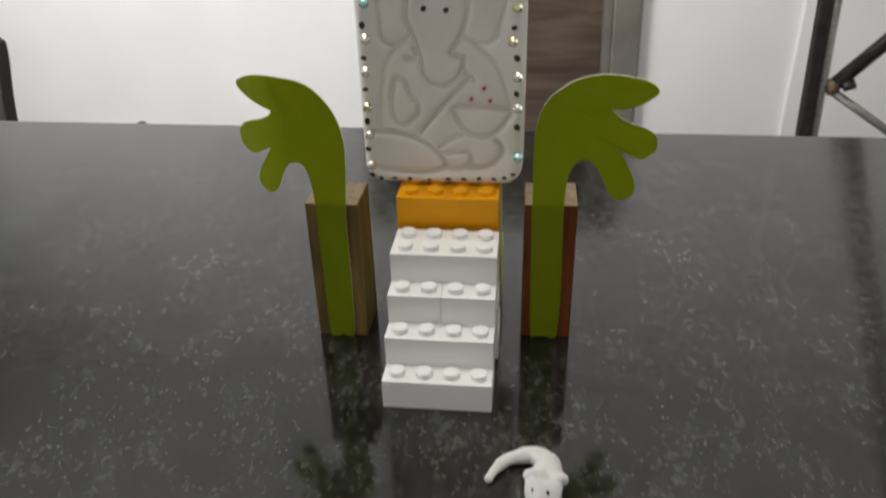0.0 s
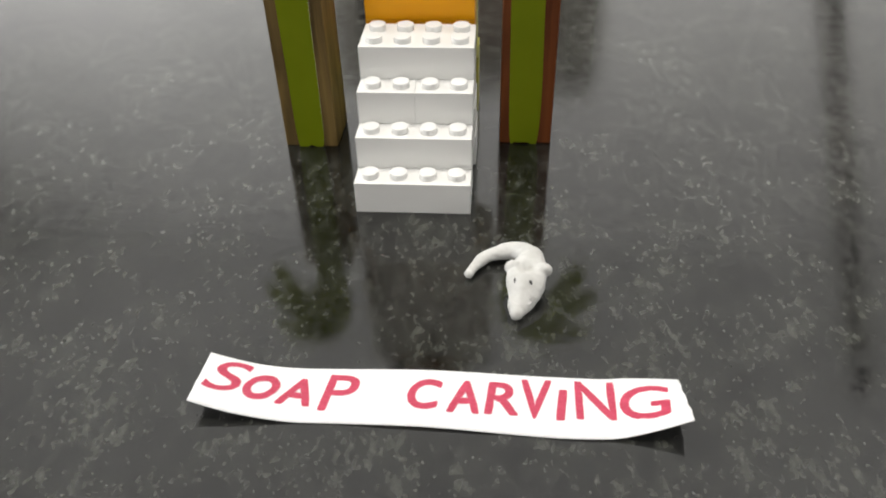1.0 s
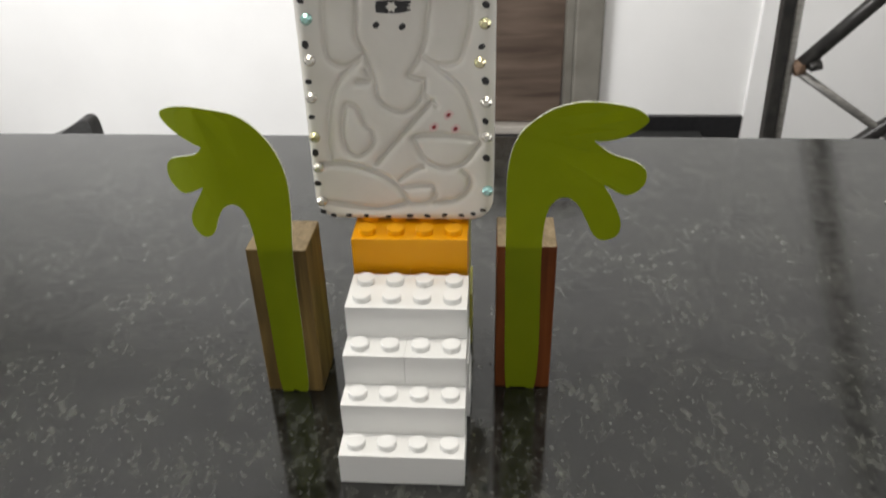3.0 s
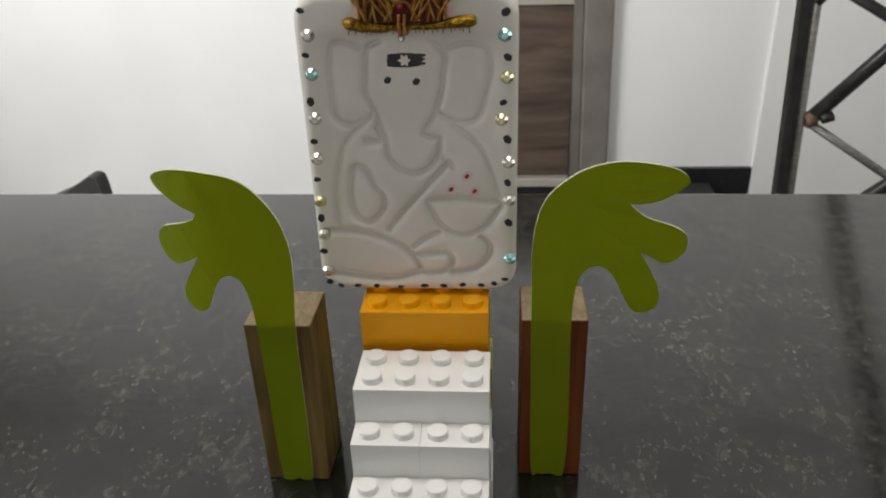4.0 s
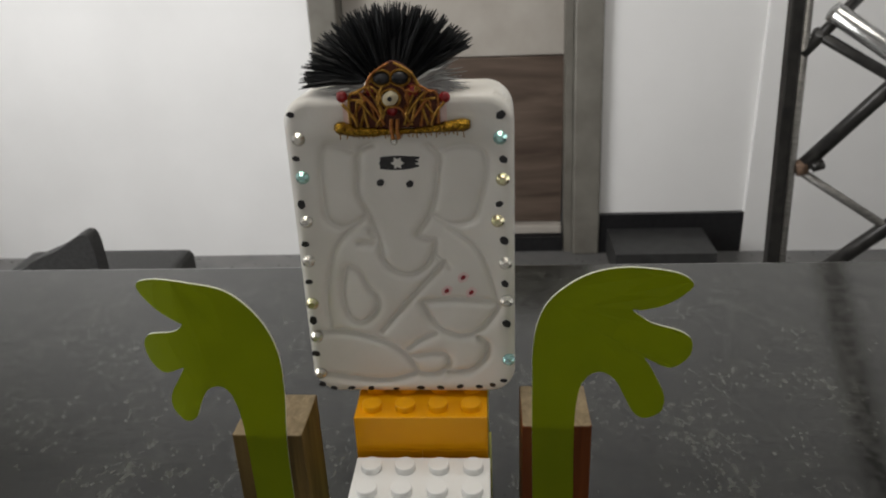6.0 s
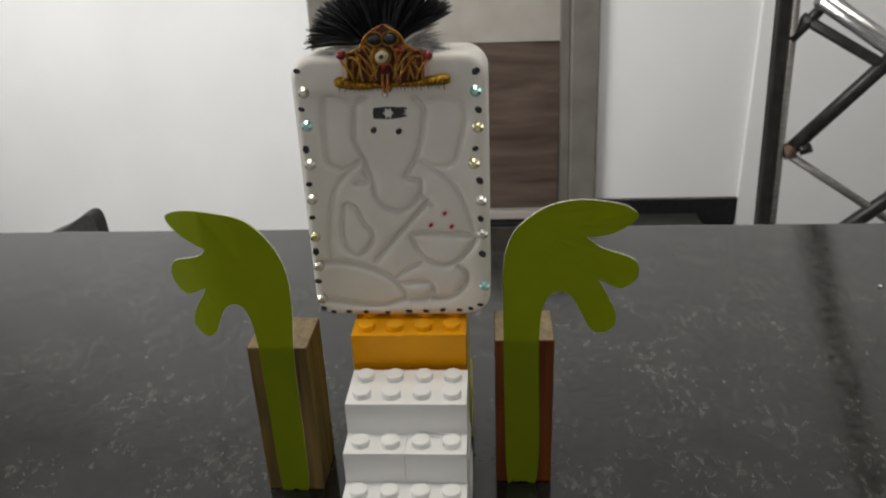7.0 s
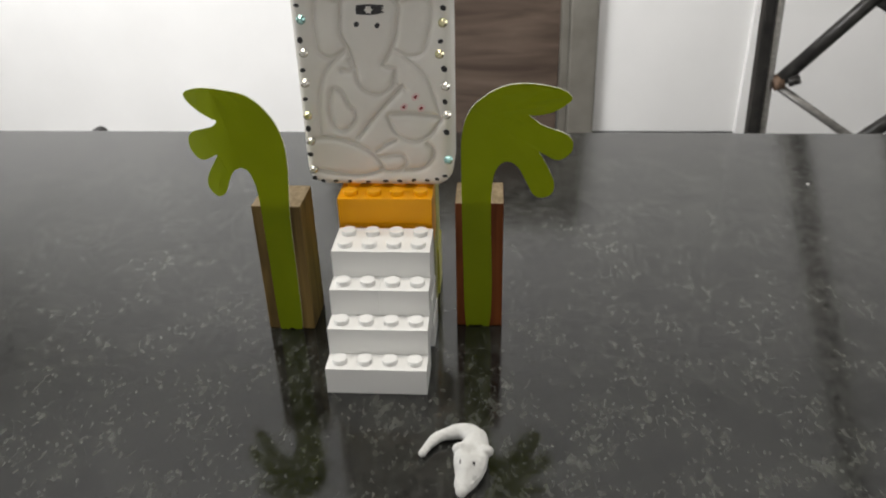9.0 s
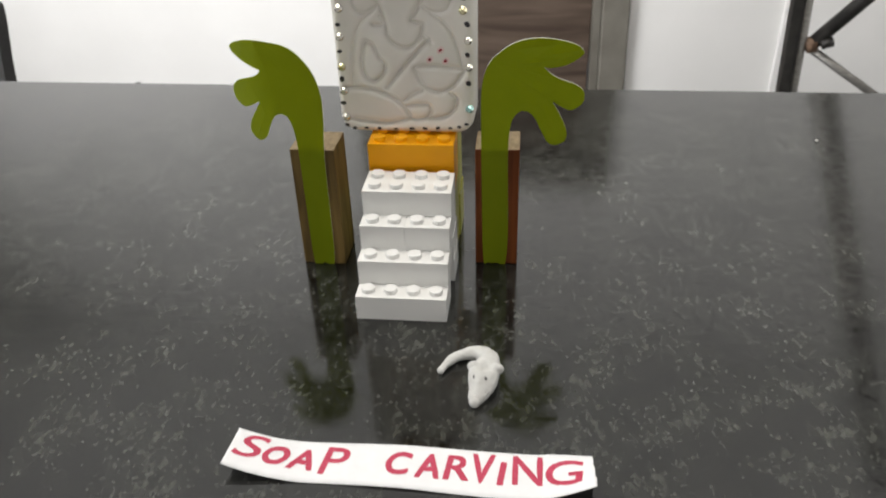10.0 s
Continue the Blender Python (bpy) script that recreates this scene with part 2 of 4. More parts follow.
def box(bm, x0, x1, y0, y1, z0, z1, bevel=0.0, segs=2, mat=0):
    g = bmesh.ops.create_cube(bm, size=1, matrix=Matrix.LocRotScale(((x0 + x1) / 2, (y0 + y1) / 2, (z0 + z1) / 2), None, (x1 - x0, y1 - y0, z1 - z0)))
    faces = {f for v in g["verts"] for f in v.link_faces}
    for f in faces:
        f.material_index = mat
    if bevel:
        bmesh.ops.bevel(bm, geom=list({e for v in g["verts"] for e in v.link_edges}), offset=bevel, segments=segs, profile=0.5, affect="EDGES")
    return bm


def boxed(*a, **k):
    return box(bmesh.new(), *a, **k)


def spline(pts, n=8, closed=False):
    """Catmull-Rom through points of any dimension."""
    p = np.array(pts, float)
    k = len(p)
    out = []
    for i in range(k if closed else k - 1):
        if closed:
            a, b, c, d = p[i - 1], p[i], p[(i + 1) % k], p[(i + 2) % k]
        else:
            a, b, c, d = p[max(i - 1, 0)], p[i], p[i + 1], p[min(i + 2, k - 1)]
        for s in np.arange(n) / n:
            out.append(0.5 * (2 * b + (c - a) * s + (2 * a - 5 * b + 4 * c - d) * s * s + (3 * b - a - 3 * c + d) * s ** 3))
    if not closed:
        out.append(p[-1])
    return np.array(out)


def tube(bm, path, radii, sides=8, flat=1.0, mat=0):
    """A swept round bar; flat squeezes it along the second axis."""
    path = [Vector(p) for p in path]
    rings = []
    for i, p in enumerate(path):
        d = (path[min(i + 1, len(path) - 1)] - path[max(i - 1, 0)]).normalized()
        ref = Vector((0, 0, 1)) if abs(d.z) < 0.9 else Vector((0, 1, 0))
        u = d.cross(ref).normalized()
        w = u.cross(d).normalized()
        r = radii[i] if hasattr(radii, "__len__") else radii
        rings.append([bm.verts.new(p + (u * math.cos(a) + w * math.sin(a) * flat) * r) for a in (2 * math.pi * k / sides for k in range(sides))])
    for a, b in zip(rings, rings[1:]):
        for k in range(sides):
            f = bm.faces.new((a[k], a[(k + 1) % sides], b[(k + 1) % sides], b[k]))
            f.material_index, f.smooth = mat, True
    for r in (rings[0][::-1], rings[-1]):
        f = bm.faces.new(r)
        f.material_index = mat
    return bm


def disc_prism(bm, cx, cz, r, y_back, y_front, sides=14, wobble=0.0, squash=1.0, dome=0.0, turn=0.0):
    """A short round plug that faces -y."""
    ring = []
    for k in range(sides):
        a = 2 * math.pi * k / sides
        q = r * (1 + wobble * math.sin(2 * a + turn) + wobble * 0.6 * math.sin(5 * a + 2 * turn))
        ring.append((cx + q * math.cos(a), cz + q * squash * math.sin(a)))
    back = [bm.verts.new((x, y_back, z)) for x, z in ring]
    front = [bm.verts.new((x, y_front, z)) for x, z in ring]
    for k in range(sides):
        bm.faces.new((back[k], back[(k + 1) % sides], front[(k + 1) % sides], front[k]))
    if dome:
        top = [bm.verts.new((cx + (x - cx) * 0.5, y_front - dome, cz + (z - cz) * 0.5)) for x, z in ring]
        for k in range(sides):
            bm.faces.new((front[k], front[(k + 1) % sides], top[(k + 1) % sides], top[k]))
        front = top
    bm.faces.new(front)
    bm.faces.new(back[::-1])
    bmesh.ops.recalc_face_normals(bm, faces=bm.faces[:])
    return bm


# ---- the room ----
def slab(name, x0, x1, y0, y1, z0, z1, mat, label="", kind="structure", category=""):
    return tagged(mesh_object(name, boxed(x0, x1, y0, y1, z0, z1), mat), label, category, "", kind)


LX, RX, BY, TH = -2.5, 2.4, -2.2, 0.12
slab("floor", LX, RX, BY, WALL_Y + 0.6, FLOOR_Z - 0.1, FLOOR_Z, TILE, "grey tiled floor", category="floor")
slab("ceiling", LX - TH, RX + TH, BY - TH, WALL_Y + 0.6, CEIL_Z, CEIL_Z + 0.1, CEIL_PAINT, "plain white ceiling", category="ceiling")
DOOR_X0, DOOR_X1, DOOR_TOP = -0.526, 0.3525, 1.14
slab("wall_north", LX - TH, DOOR_X0, WALL_Y, WALL_Y + 0.15, FLOOR_Z, CEIL_Z, PAINT, "plain white painted wall", category="wall")
slab("wall_north_side", 0.31, 0.81, WALL_Y, WALL_Y + 0.15, FLOOR_Z, CEIL_Z, PAINT, "plain white painted wall", category="wall")
slab("wall_north_head", DOOR_X0, 0.31, WALL_Y, WALL_Y + 0.15, DOOR_TOP, CEIL_Z, PAINT, "white wall over the door", category="wall")
slab("wall_stair_side", 0.81, RX + TH, WALL_Y - 0.02, WALL_Y + 0.15, FLOOR_Z, CEIL_Z, PAINT, "plain white wall beside the stair", category="wall")
slab("wall_east", RX, RX + TH, BY, WALL_Y - 0.02, FLOOR_Z, CEIL_Z, PAINT, "plain white painted wall", category="wall")
slab("wall_south", LX - TH, RX + TH, BY - TH, BY, FLOOR_Z, CEIL_Z, PAINT, "plain white painted wall", category="wall")
WY0, WY1, WZ0, WZ1 = -0.4, 1.0, 0.0, 1.3
slab("wall_west", LX - TH, LX, BY, WY0, FLOOR_Z, CEIL_Z, PAINT, "plain white painted wall", category="wall")
slab("wall_west_end", LX - TH, LX, WY1, WALL_Y, FLOOR_Z, CEIL_Z, PAINT, "plain white painted wall", category="wall")
slab("wall_west_sill", LX - TH, LX, WY0, WY1, FLOOR_Z, WZ0, PAINT, "white wall under the window", category="wall")
slab("wall_west_head", LX - TH, LX, WY0, WY1, WZ1, CEIL_Z, PAINT, "white wall over the window", category="wall")
slab("baseboard", DOOR_X1 + 0.002, 0.808, WALL_Y - 0.018, WALL_Y - 0.001, FLOOR_Z, -0.7905, SKIRT, "black stone baseboard along the white wall", category="baseboard")

slab("stone_step", 0.38, 0.68, 2.05, WALL_Y - 0.020, FLOOR_Z, -0.839, DARK_TILE, "low dark stone step against the wall", category="step")

# the closed door with its frame
door = thing("door_1", pose(0, 0, 0), "brown laminate door with a pale band across it in a grey frame", "door", "", "structure")
def leaned_to_view(bm):
    """Shears the jamb sideways with height so its edge fits the camera's view."""
    for v in bm.verts:
        v.co.x -= 0.016 * (v.co.z + 0.66)
    return bm


part("door_frame", leaned_to_view(boxed(0.2655, 0.3505, WALL_Y - 0.03, WALL_Y + 0.12, FLOOR_Z, DOOR_TOP - 0.002, bevel=0.006)), FRAME_GREY, door)
part("door_frame", boxed(-0.524, -0.439, WALL_Y - 0.03, WALL_Y + 0.12, FLOOR_Z, DOOR_TOP - 0.002, bevel=0.006), FRAME_GREY, door)
part("door_frame", boxed(-0.437, 0.2635, WALL_Y - 0.03, WALL_Y + 0.12, DOOR_TOP - 0.11, DOOR_TOP - 0.002, bevel=0.006), FRAME_GREY, door)
part("door_stop", leaned_to_view(boxed(0.240, 0.2635, WALL_Y - 0.005, WALL_Y + 0.09, FLOOR_Z, DOOR_TOP - 0.112)), FRAME_GREY, door)
part("lower_panel", boxed(-0.436, 0.238, WALL_Y + 0.05, WALL_Y + 0.088, -0.838, -0.293, bevel=0.003), DOOR_WOOD, door, "brown wood-grain laminate panel")
part("pale_band", boxed(-0.436, 0.238, WALL_Y + 0.055, WALL_Y + 0.088, -0.290, -0.066, bevel=0.003), DOOR_PALE, door, "pale beige band")
part("upper_panel", boxed(-0.436, 0.238, WALL_Y + 0.05, WALL_Y + 0.088, -0.063, DOOR_TOP - 0.114, bevel=0.003), DOOR_WOOD, door, "brown wood-grain laminate panel")
part("kick_rail", boxed(-0.436, 0.238, WALL_Y + 0.02, WALL_Y + 0.088, -0.871, -0.840, bevel=0.006), DOOR_PALE, door, "pale bottom rail")
part("threshold", boxed(-0.436, 0.238, WALL_Y + 0.0, WALL_Y + 0.12, FLOOR_Z + 0.001, -0.874), SKIRT, door, "dark threshold")

window = thing("window_1", pose(0, 0, 0), "white framed window in the side wall", "window", "", "structure")
for a in (WY0 + 0.002, (WY0 + WY1) / 2 - 0.03, WY1 - 0.062):
    part("frame_bar", boxed(LX - 0.09, LX - 0.03, a, a + 0.06, WZ0 + 0.002, WZ1 - 0.002, bevel=0.004), PAINT, window)

# invented frames on closed walls, out of view, set around the east and rear fill lamps
east_fill_frame = thing("fill_lamp_frame_1", pose(0, 0, 0), "white frame around an added fill lamp on the far side wall", "window", "", "structure")
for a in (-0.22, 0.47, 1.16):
    part("frame_bar", boxed(RX - 0.045, RX - 0.003, a, a + 0.06, 0.0, 1.26, bevel=0.004), PAINT, east_fill_frame)
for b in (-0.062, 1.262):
    part("frame_bar", boxed(RX - 0.045, RX - 0.003, -0.22, 1.22, b, b + 0.06, bevel=0.004), PAINT, east_fill_frame)
rear_fill_frame = thing("fill_lamp_frame_2", pose(0, 0, 0), "white frame around an added fill lamp behind the counter", "window", "", "structure")
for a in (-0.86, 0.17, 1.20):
    part("frame_bar", boxed(a, a + 0.06, BY + 0.003, BY + 0.045, 0.0, 1.26, bevel=0.004), PAINT, rear_fill_frame)
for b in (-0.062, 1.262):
    part("frame_bar", boxed(-0.86, 1.26, BY + 0.003, BY + 0.045, b, b + 0.06, bevel=0.004), PAINT, rear_fill_frame)

fixture = thing("ceiling_light", pose(-0.15, 0.22, CEIL_Z), "white rectangular ceiling light", "ceiling light")
part("housing", boxed(-0.58, 0.58, -0.28, 0.28, -0.05, -0.002, bevel=0.006), PAINT, fixture)

# polished counter with a rounded far edge
top = tagged(mesh_object("countertop", boxed(-1.3, 1.1, -0.62, 0.2286, -0.03, 0.0, bevel=0.002, segs=3), GRANITE),
             "polished dark grey speckled granite countertop", "countertop", "", "structure")
base = tagged(mesh_object("counter_base", boxed(-1.25, 1.05, -0.50, 0.18, FLOOR_Z, -0.031), PAINT), "white counter base under the granite", "counter", "", "structure")


top.matrix_world = pose(0, 0, 0, 0, 0, -0.25)


# ---- stair railing behind the counter ----
def stair_railing():
    t = thing("stair_railing", pose(0.4612, 1.1, 0), "metal stair railing with dark posts and steel handrail", "railing")
    at = lambda x, z, y=0.0: (x - 0.4565, y, z)
    lean = lambda z: 0.4552 - 0.039 * z

    def bar(x0, z0, x1, z1, r, y=0.0, sides=14):
        return tube(bmesh.new(), [at(x0, z0, y), at(x1, z1, y)], r, sides)

    def upright(off, w, z0=FLOOR_Z, z1=0.09, d=0.011):
        bm = boxed(-w / 2, w / 2, -d, d, z0, z1, bevel=0.002)
        for v in bm.verts:
            v.co.x += lean(v.co.z) + off - 0.4565
        return bm

    part("post", upright(0, 0.018), DARK_STEEL, t, "dark square steel post")
    part("post", bar(lean(FLOOR_Z) + 0.0165, FLOOR_Z, lean(0.09) + 0.0165, 0.09, 0.0075), DULL_STEEL, t, "dull round steel post", True)
    for dx, w in ((0.0, 0.023), (0.170, 0.0175)):
        part("raking_post", bar(0.447 + dx, 0.087, 0.876 + dx, 1.284, w, 0.0, 18), DULL_STEEL, t, "thick dull steel raking post", True)
    part("weld", bar(0.4894, -0.2535, 0.5040, -0.2486, 0.013), RUST, t, "brown welded joint", True)
    part("diagonal_bar", bar(0.4981, -0.2506, 0.7813, 0.0616, 0.0118), DARK_STEEL, t, "", True)
    part("diagonal_bar", bar(0.5001, -0.2593, 0.7822, -0.4440, 0.0068), DULL_STEEL, t, "thin dull steel diagonal", True)
    part("diagonal_bar", bar(0.4735, -0.0740, 0.5627, 0.0288, 0.0085), DARK_STEEL, t, "", True)
    part("lower_rail", bar(0.4871, -0.0417, 0.9277, -0.2913, 0.0085), DARK_STEEL, t, "", True)
    part("handrail", bar(0.5045, -0.0114, 0.9276, -0.2865, 0.0145, -0.012, 20), STEEL, t, "shiny round steel handrail", True)
    part("bottom_rail", bar(0.5247, -0.4623, 0.9273, -0.1166, 0.0125), DARK_STEEL, t, "", True)
    part("knob", bar(0.5098, -0.2476, 0.5263, -0.2427, 0.008, -0.012), DARK_STEEL, t, "", True)
    return t


stair_railing()


# ---- charcoal chair at the far side of the counter ----
def bar_chair():
    t = thing("bar_chair", pose(-0.66, 0.90, FLOOR_Z), "charcoal upholstered chair with a dipped backrest", "chair")
    bm = bmesh.new()
    prof = spline([(-0.26, 0.48), (-0.26, 0.77), (-0.23, 0.798), (-0.13, 0.80), (-0.103, 0.793), (-0.098, 0.775), (-0.113, 0.690), (-0.116, 0.640), (-0.10, 0.602), (-0.04, 0.600),
                   (0.006, 0.626), (0.048, 0.644), (0.080, 0.6635), (0.092, 0.6655), (0.098, 0.659), (0.1005, 0.642), (0.102, 0.60), (0.106, 0.48)], 6)
    front = [bm.verts.new((a, -0.014, b)) for a, b in prof]
    back = [bm.verts.new((a, 0.014, b)) for a, b in prof]
    bm.faces.new(front)
    bm.faces.new(back[::-1])
    for i in range(len(prof)):
        j = (i + 1) % len(prof)
        bm.faces.new((front[i], back[i], back[j], front[j]))
    bmesh.ops.recalc_face_normals(bm, faces=bm.faces[:])
    part("backrest", bm, CHAIR_BLACK, t)
    part("seat", boxed(-0.24, 0.09, 0.0, 0.36, 0.42, 0.48, bevel=0.015, segs=3), CHAIR_BLACK, t)
    for a in (-0.21, 0.06):
        for b in (0.02, 0.33):
            part("leg", tube(bmesh.new(), [(a, b, 0.0), (a * 0.9, b, 0.425)], 0.011, 10), DARK_STEEL, t, "", True)
    return t


bar_chair()


# ---- toy bricks ----
PITCH, BH, GAP = 0.008, 0.0096, 0.00002


def stud_mesh(mat):
    bm = bmesh.new()
    r, h, c, n = 0.00242, 0.0017, 0.00022, 20
    rings = []
    for rr, z in ((r, 0.0), (r, h - c), (r - c * 0.3, h - c * 0.3), (r - c, h)):
        rings.append([bm.verts.new((rr * math.cos(2 * math.pi * k / n), rr * math.sin(2 * math.pi * k / n), z)) for k in range(n)])
    for a, b in zip(rings, rings[1:]):
        for k in range(n):
            f = bm.faces.new((a[k], a[(k + 1) % n], b[(k + 1) % n], b[k]))
            f.smooth = True
    bm.faces.new(rings[-1])
    me = bpy.data.meshes.new("stud")
    bm.to_mesh(me)
    bm.free()
    me.materials.append(mat)
    return me


STUDS = {m.name: stud_mesh(m) for m in (WHITE_ABS, ORANGE_ABS, LIME_ABS)}


def toy_brick(parent, x, y, layer, nx, ny, mat, label="", turn=0.0):
    """A studded brick; x is its middle, y its front, layer its height in bricks."""
    hx, dy = nx * PITCH / 2 - GAP, ny * PITCH - 2 * GAP
    b = part("brick", boxed(-hx, hx, 0, dy, 0.00003, BH - 0.00003, bevel=0.00012, segs=2), mat, parent, label)
    b.matrix_local = pose(x, y, layer * BH, 0, 0, turn)
    for i in range(nx):
        for j in range(ny):
            shared("stud", STUDS[mat.name], b, Matrix.Translation(((i - (nx - 1) / 2) * PITCH, (j + 0.5) * PITCH - GAP, BH - 0.00003)))
    return b


stairs = thing("toy_brick_staircase", pose(0, 0, 0), "white studded toy bricks stacked as four steps", "toy staircase")
toy_brick(stairs, 0, 0.0, 0, 4, 2, WHITE_ABS)
toy_brick(stairs, 0, PITCH, 1, 4, 2, WHITE_ABS)
toy_brick(stairs, -PITCH, 2 * PITCH, 2, 2, 2, WHITE_ABS)
toy_brick(stairs, PITCH, 2 * PITCH, 2, 2, 2, WHITE_ABS)
toy_brick(stairs, 0, 3 * PITCH, 3, 4, 2, WHITE_ABS)
toy_brick(stairs, 0.0006, 0.0255, 0, 4, 2, WHITE_ABS)
toy_brick(stairs, 0.0003, 0.0255, 1, 4, 2, WHITE_ABS)
toy_brick(stairs, 0, 0.0322, 2, 4, 1, WHITE_ABS)

pedestal = thing("toy_brick_pedestal", pose(-0.0005, 0.0427, 0, 0, 0, 0.5), "orange-yellow and lime toy brick tower behind the white steps", "toy tower")
toy_brick(pedestal, 0.0001, 0.0, 0, 4, 2, LIME_ABS, "lime toy brick")
toy_brick(pedestal, 0.0001, 0.0, 1, 4, 2, LIME_ABS, "lime toy brick")
toy_brick(pedestal, 0.0, 0.0, 2, 4, 2, LIME_ABS, "lime toy brick")
toy_brick(pedestal, -PITCH, 0.0, 3, 2, 2, ORANGE_ABS, "orange-yellow toy brick")
toy_brick(pedestal, PITCH, 0.0, 3, 2, 2, ORANGE_ABS, "orange-yellow toy brick")
toy_brick(pedestal, 0, 0.0, 4, 4, 2, ORANGE_ABS, "orange-yellow toy brick")
for k in range(5):
    toy_brick(pedestal, 0.0008 if k < 2 else 0.0002, 0.0162, k, 4, 2, LIME_ABS, "lime toy brick")


# ---- wooden blocks with card leaves ----
def wooden_block(m, w, d, h, side, label):
    t = tagged(mesh_object("wooden_block", boxed(-w / 2, w / 2, 0, d, 0, h, bevel=0.0004, segs=2), [side, END_GRAIN]), label, "wooden block", "blocks beside the steps")
    for p in t.data.polygons:
        if p.normal.z > 0.9:
            p.material_index = 1
    t.matrix_world = m
    return t


wooden_block(pose(-0.0355, 0.0346, 0, 0, 0, -1.0), 0.0165, 0.0165, 0.049, WALNUT, "small walnut-brown wooden block standing on end beside the steps")
wooden_block(pose(0.0315, 0.0386, 0, 0, 0, 0.5), 0.0160, 0.0165, 0.0487, REDWOOD, "small reddish-brown wooden block standing on end beside the steps")


def card_leaf(outline, y, label, bend, x_root):
    """A flat cut-out of thick card; the lobes bend slightly out of the plane."""
    pts = spline([(a / 1000, b / 1000) for a, b in outline], 7, True)
    bm = bmesh.new()
    thick = 0.0006
    fl = [bm.verts.new((a, 0, b)) for a, b in pts]
    f = bm.faces.new(fl)
    f.normal_update()
    if f.normal.y > 0:
        f.normal_flip()
    bmesh.ops.triangulate(bm, faces=[f], quad_method="BEAUTY", ngon_method="EAR_CLIP")
    bmesh.ops.subdivide_edges(bm, edges=bm.edges[:], cuts=1, use_grid_fill=True)
    r = bmesh.ops.extrude_face_region(bm, geom=bm.faces[:])
    for v in (g for g in r["geom"] if isinstance(g, bmesh.types.BMVert)):
        v.co.y += thick
    bmesh.ops.recalc_face_normals(bm, faces=bm.faces[:])
    for f in bm.faces:
        f.material_index = 1 if abs(f.normal.y) < 0.5 else 0
    for v in bm.verts:
        out = max(0.0, abs(v.co.x - x_root) - 0.008)
        v.co.y += bend * out * out
    ob = tagged(mesh_object("card_leaf", bm, [GREEN_CARD, CARD_CORE]), label, "paper leaf", "leaves beside the carving")
    ob.matrix_world = pose(0, y, 0)
    return ob


LEAF_L = [(-39.5, 0.6), (-35.6, 0.6), (-31.8, 0.6), (-31.1, 17.5), (-30.8, 45.6), (-29.6, 61.7), (-29.9, 71.8), (-33, 80.1), (-39.2, 86.5), (-47.8, 88.6), (-55.5, 88.3), (-61.3, 85.8), (-61.2, 83.4), (-56.6, 80.6), (-51.6, 78.7), (-50.5, 78.2), (-52.7, 76.1), (-60.4, 73.1), (-63.5, 69.3), (-62.6, 65.4), (-58.6, 63.7), (-53.3, 66.3), (-52.2, 66.7), (-53.5, 64.5), (-57.3, 58.3), (-57.8, 54.1), (-54.6, 51.7), (-51.3, 53.7), (-49.3, 58.1), (-47.1, 61.7), (-44.1, 62.7), (-41.7, 60.1), (-40.3, 51.7), (-40, 29.6)]
LEAF_R = [(26.6, 2.4), (28.4, 0.6), (32, 0.6), (35, 0.6), (35.8, 16.2), (35.3, 45.5), (35.9, 57.6), (37.9, 62.5), (40.9, 63.7), (43.9, 61.6), (46.4, 56.8), (48.8, 52.2), (51.7, 50.6), (55.1, 52.1), (55.3, 56.5), (52.3, 63.2), (50.3, 66.7), (51.7, 65.9), (56.4, 63.4), (60.5, 65.6), (60.7, 69.7), (57.6, 72.6), (51.5, 75.3), (48.6, 77.4), (46.9, 79.1), (49, 78.8), (54.2, 79.6), (58.5, 81.8), (59.8, 83.9), (55.7, 87), (45.9, 89.1), (38, 88), (31.9, 84.3), (27.9, 79.5), (25.9, 71.4), (25.7, 57.6), (26, 29.4)]
card_leaf(LEAF_L, 0.0342, "green card leaf cut-out standing against a brown wooden block", 21.0, -0.036)
card_leaf(LEAF_R, 0.0381, "green card leaf cut-out standing against a reddish wooden block", 7.0, 0.031)


# ---- carved soap ----
SW, SH, ST, SR = 0.0500, 0.0745, 0.0235, 0.0065
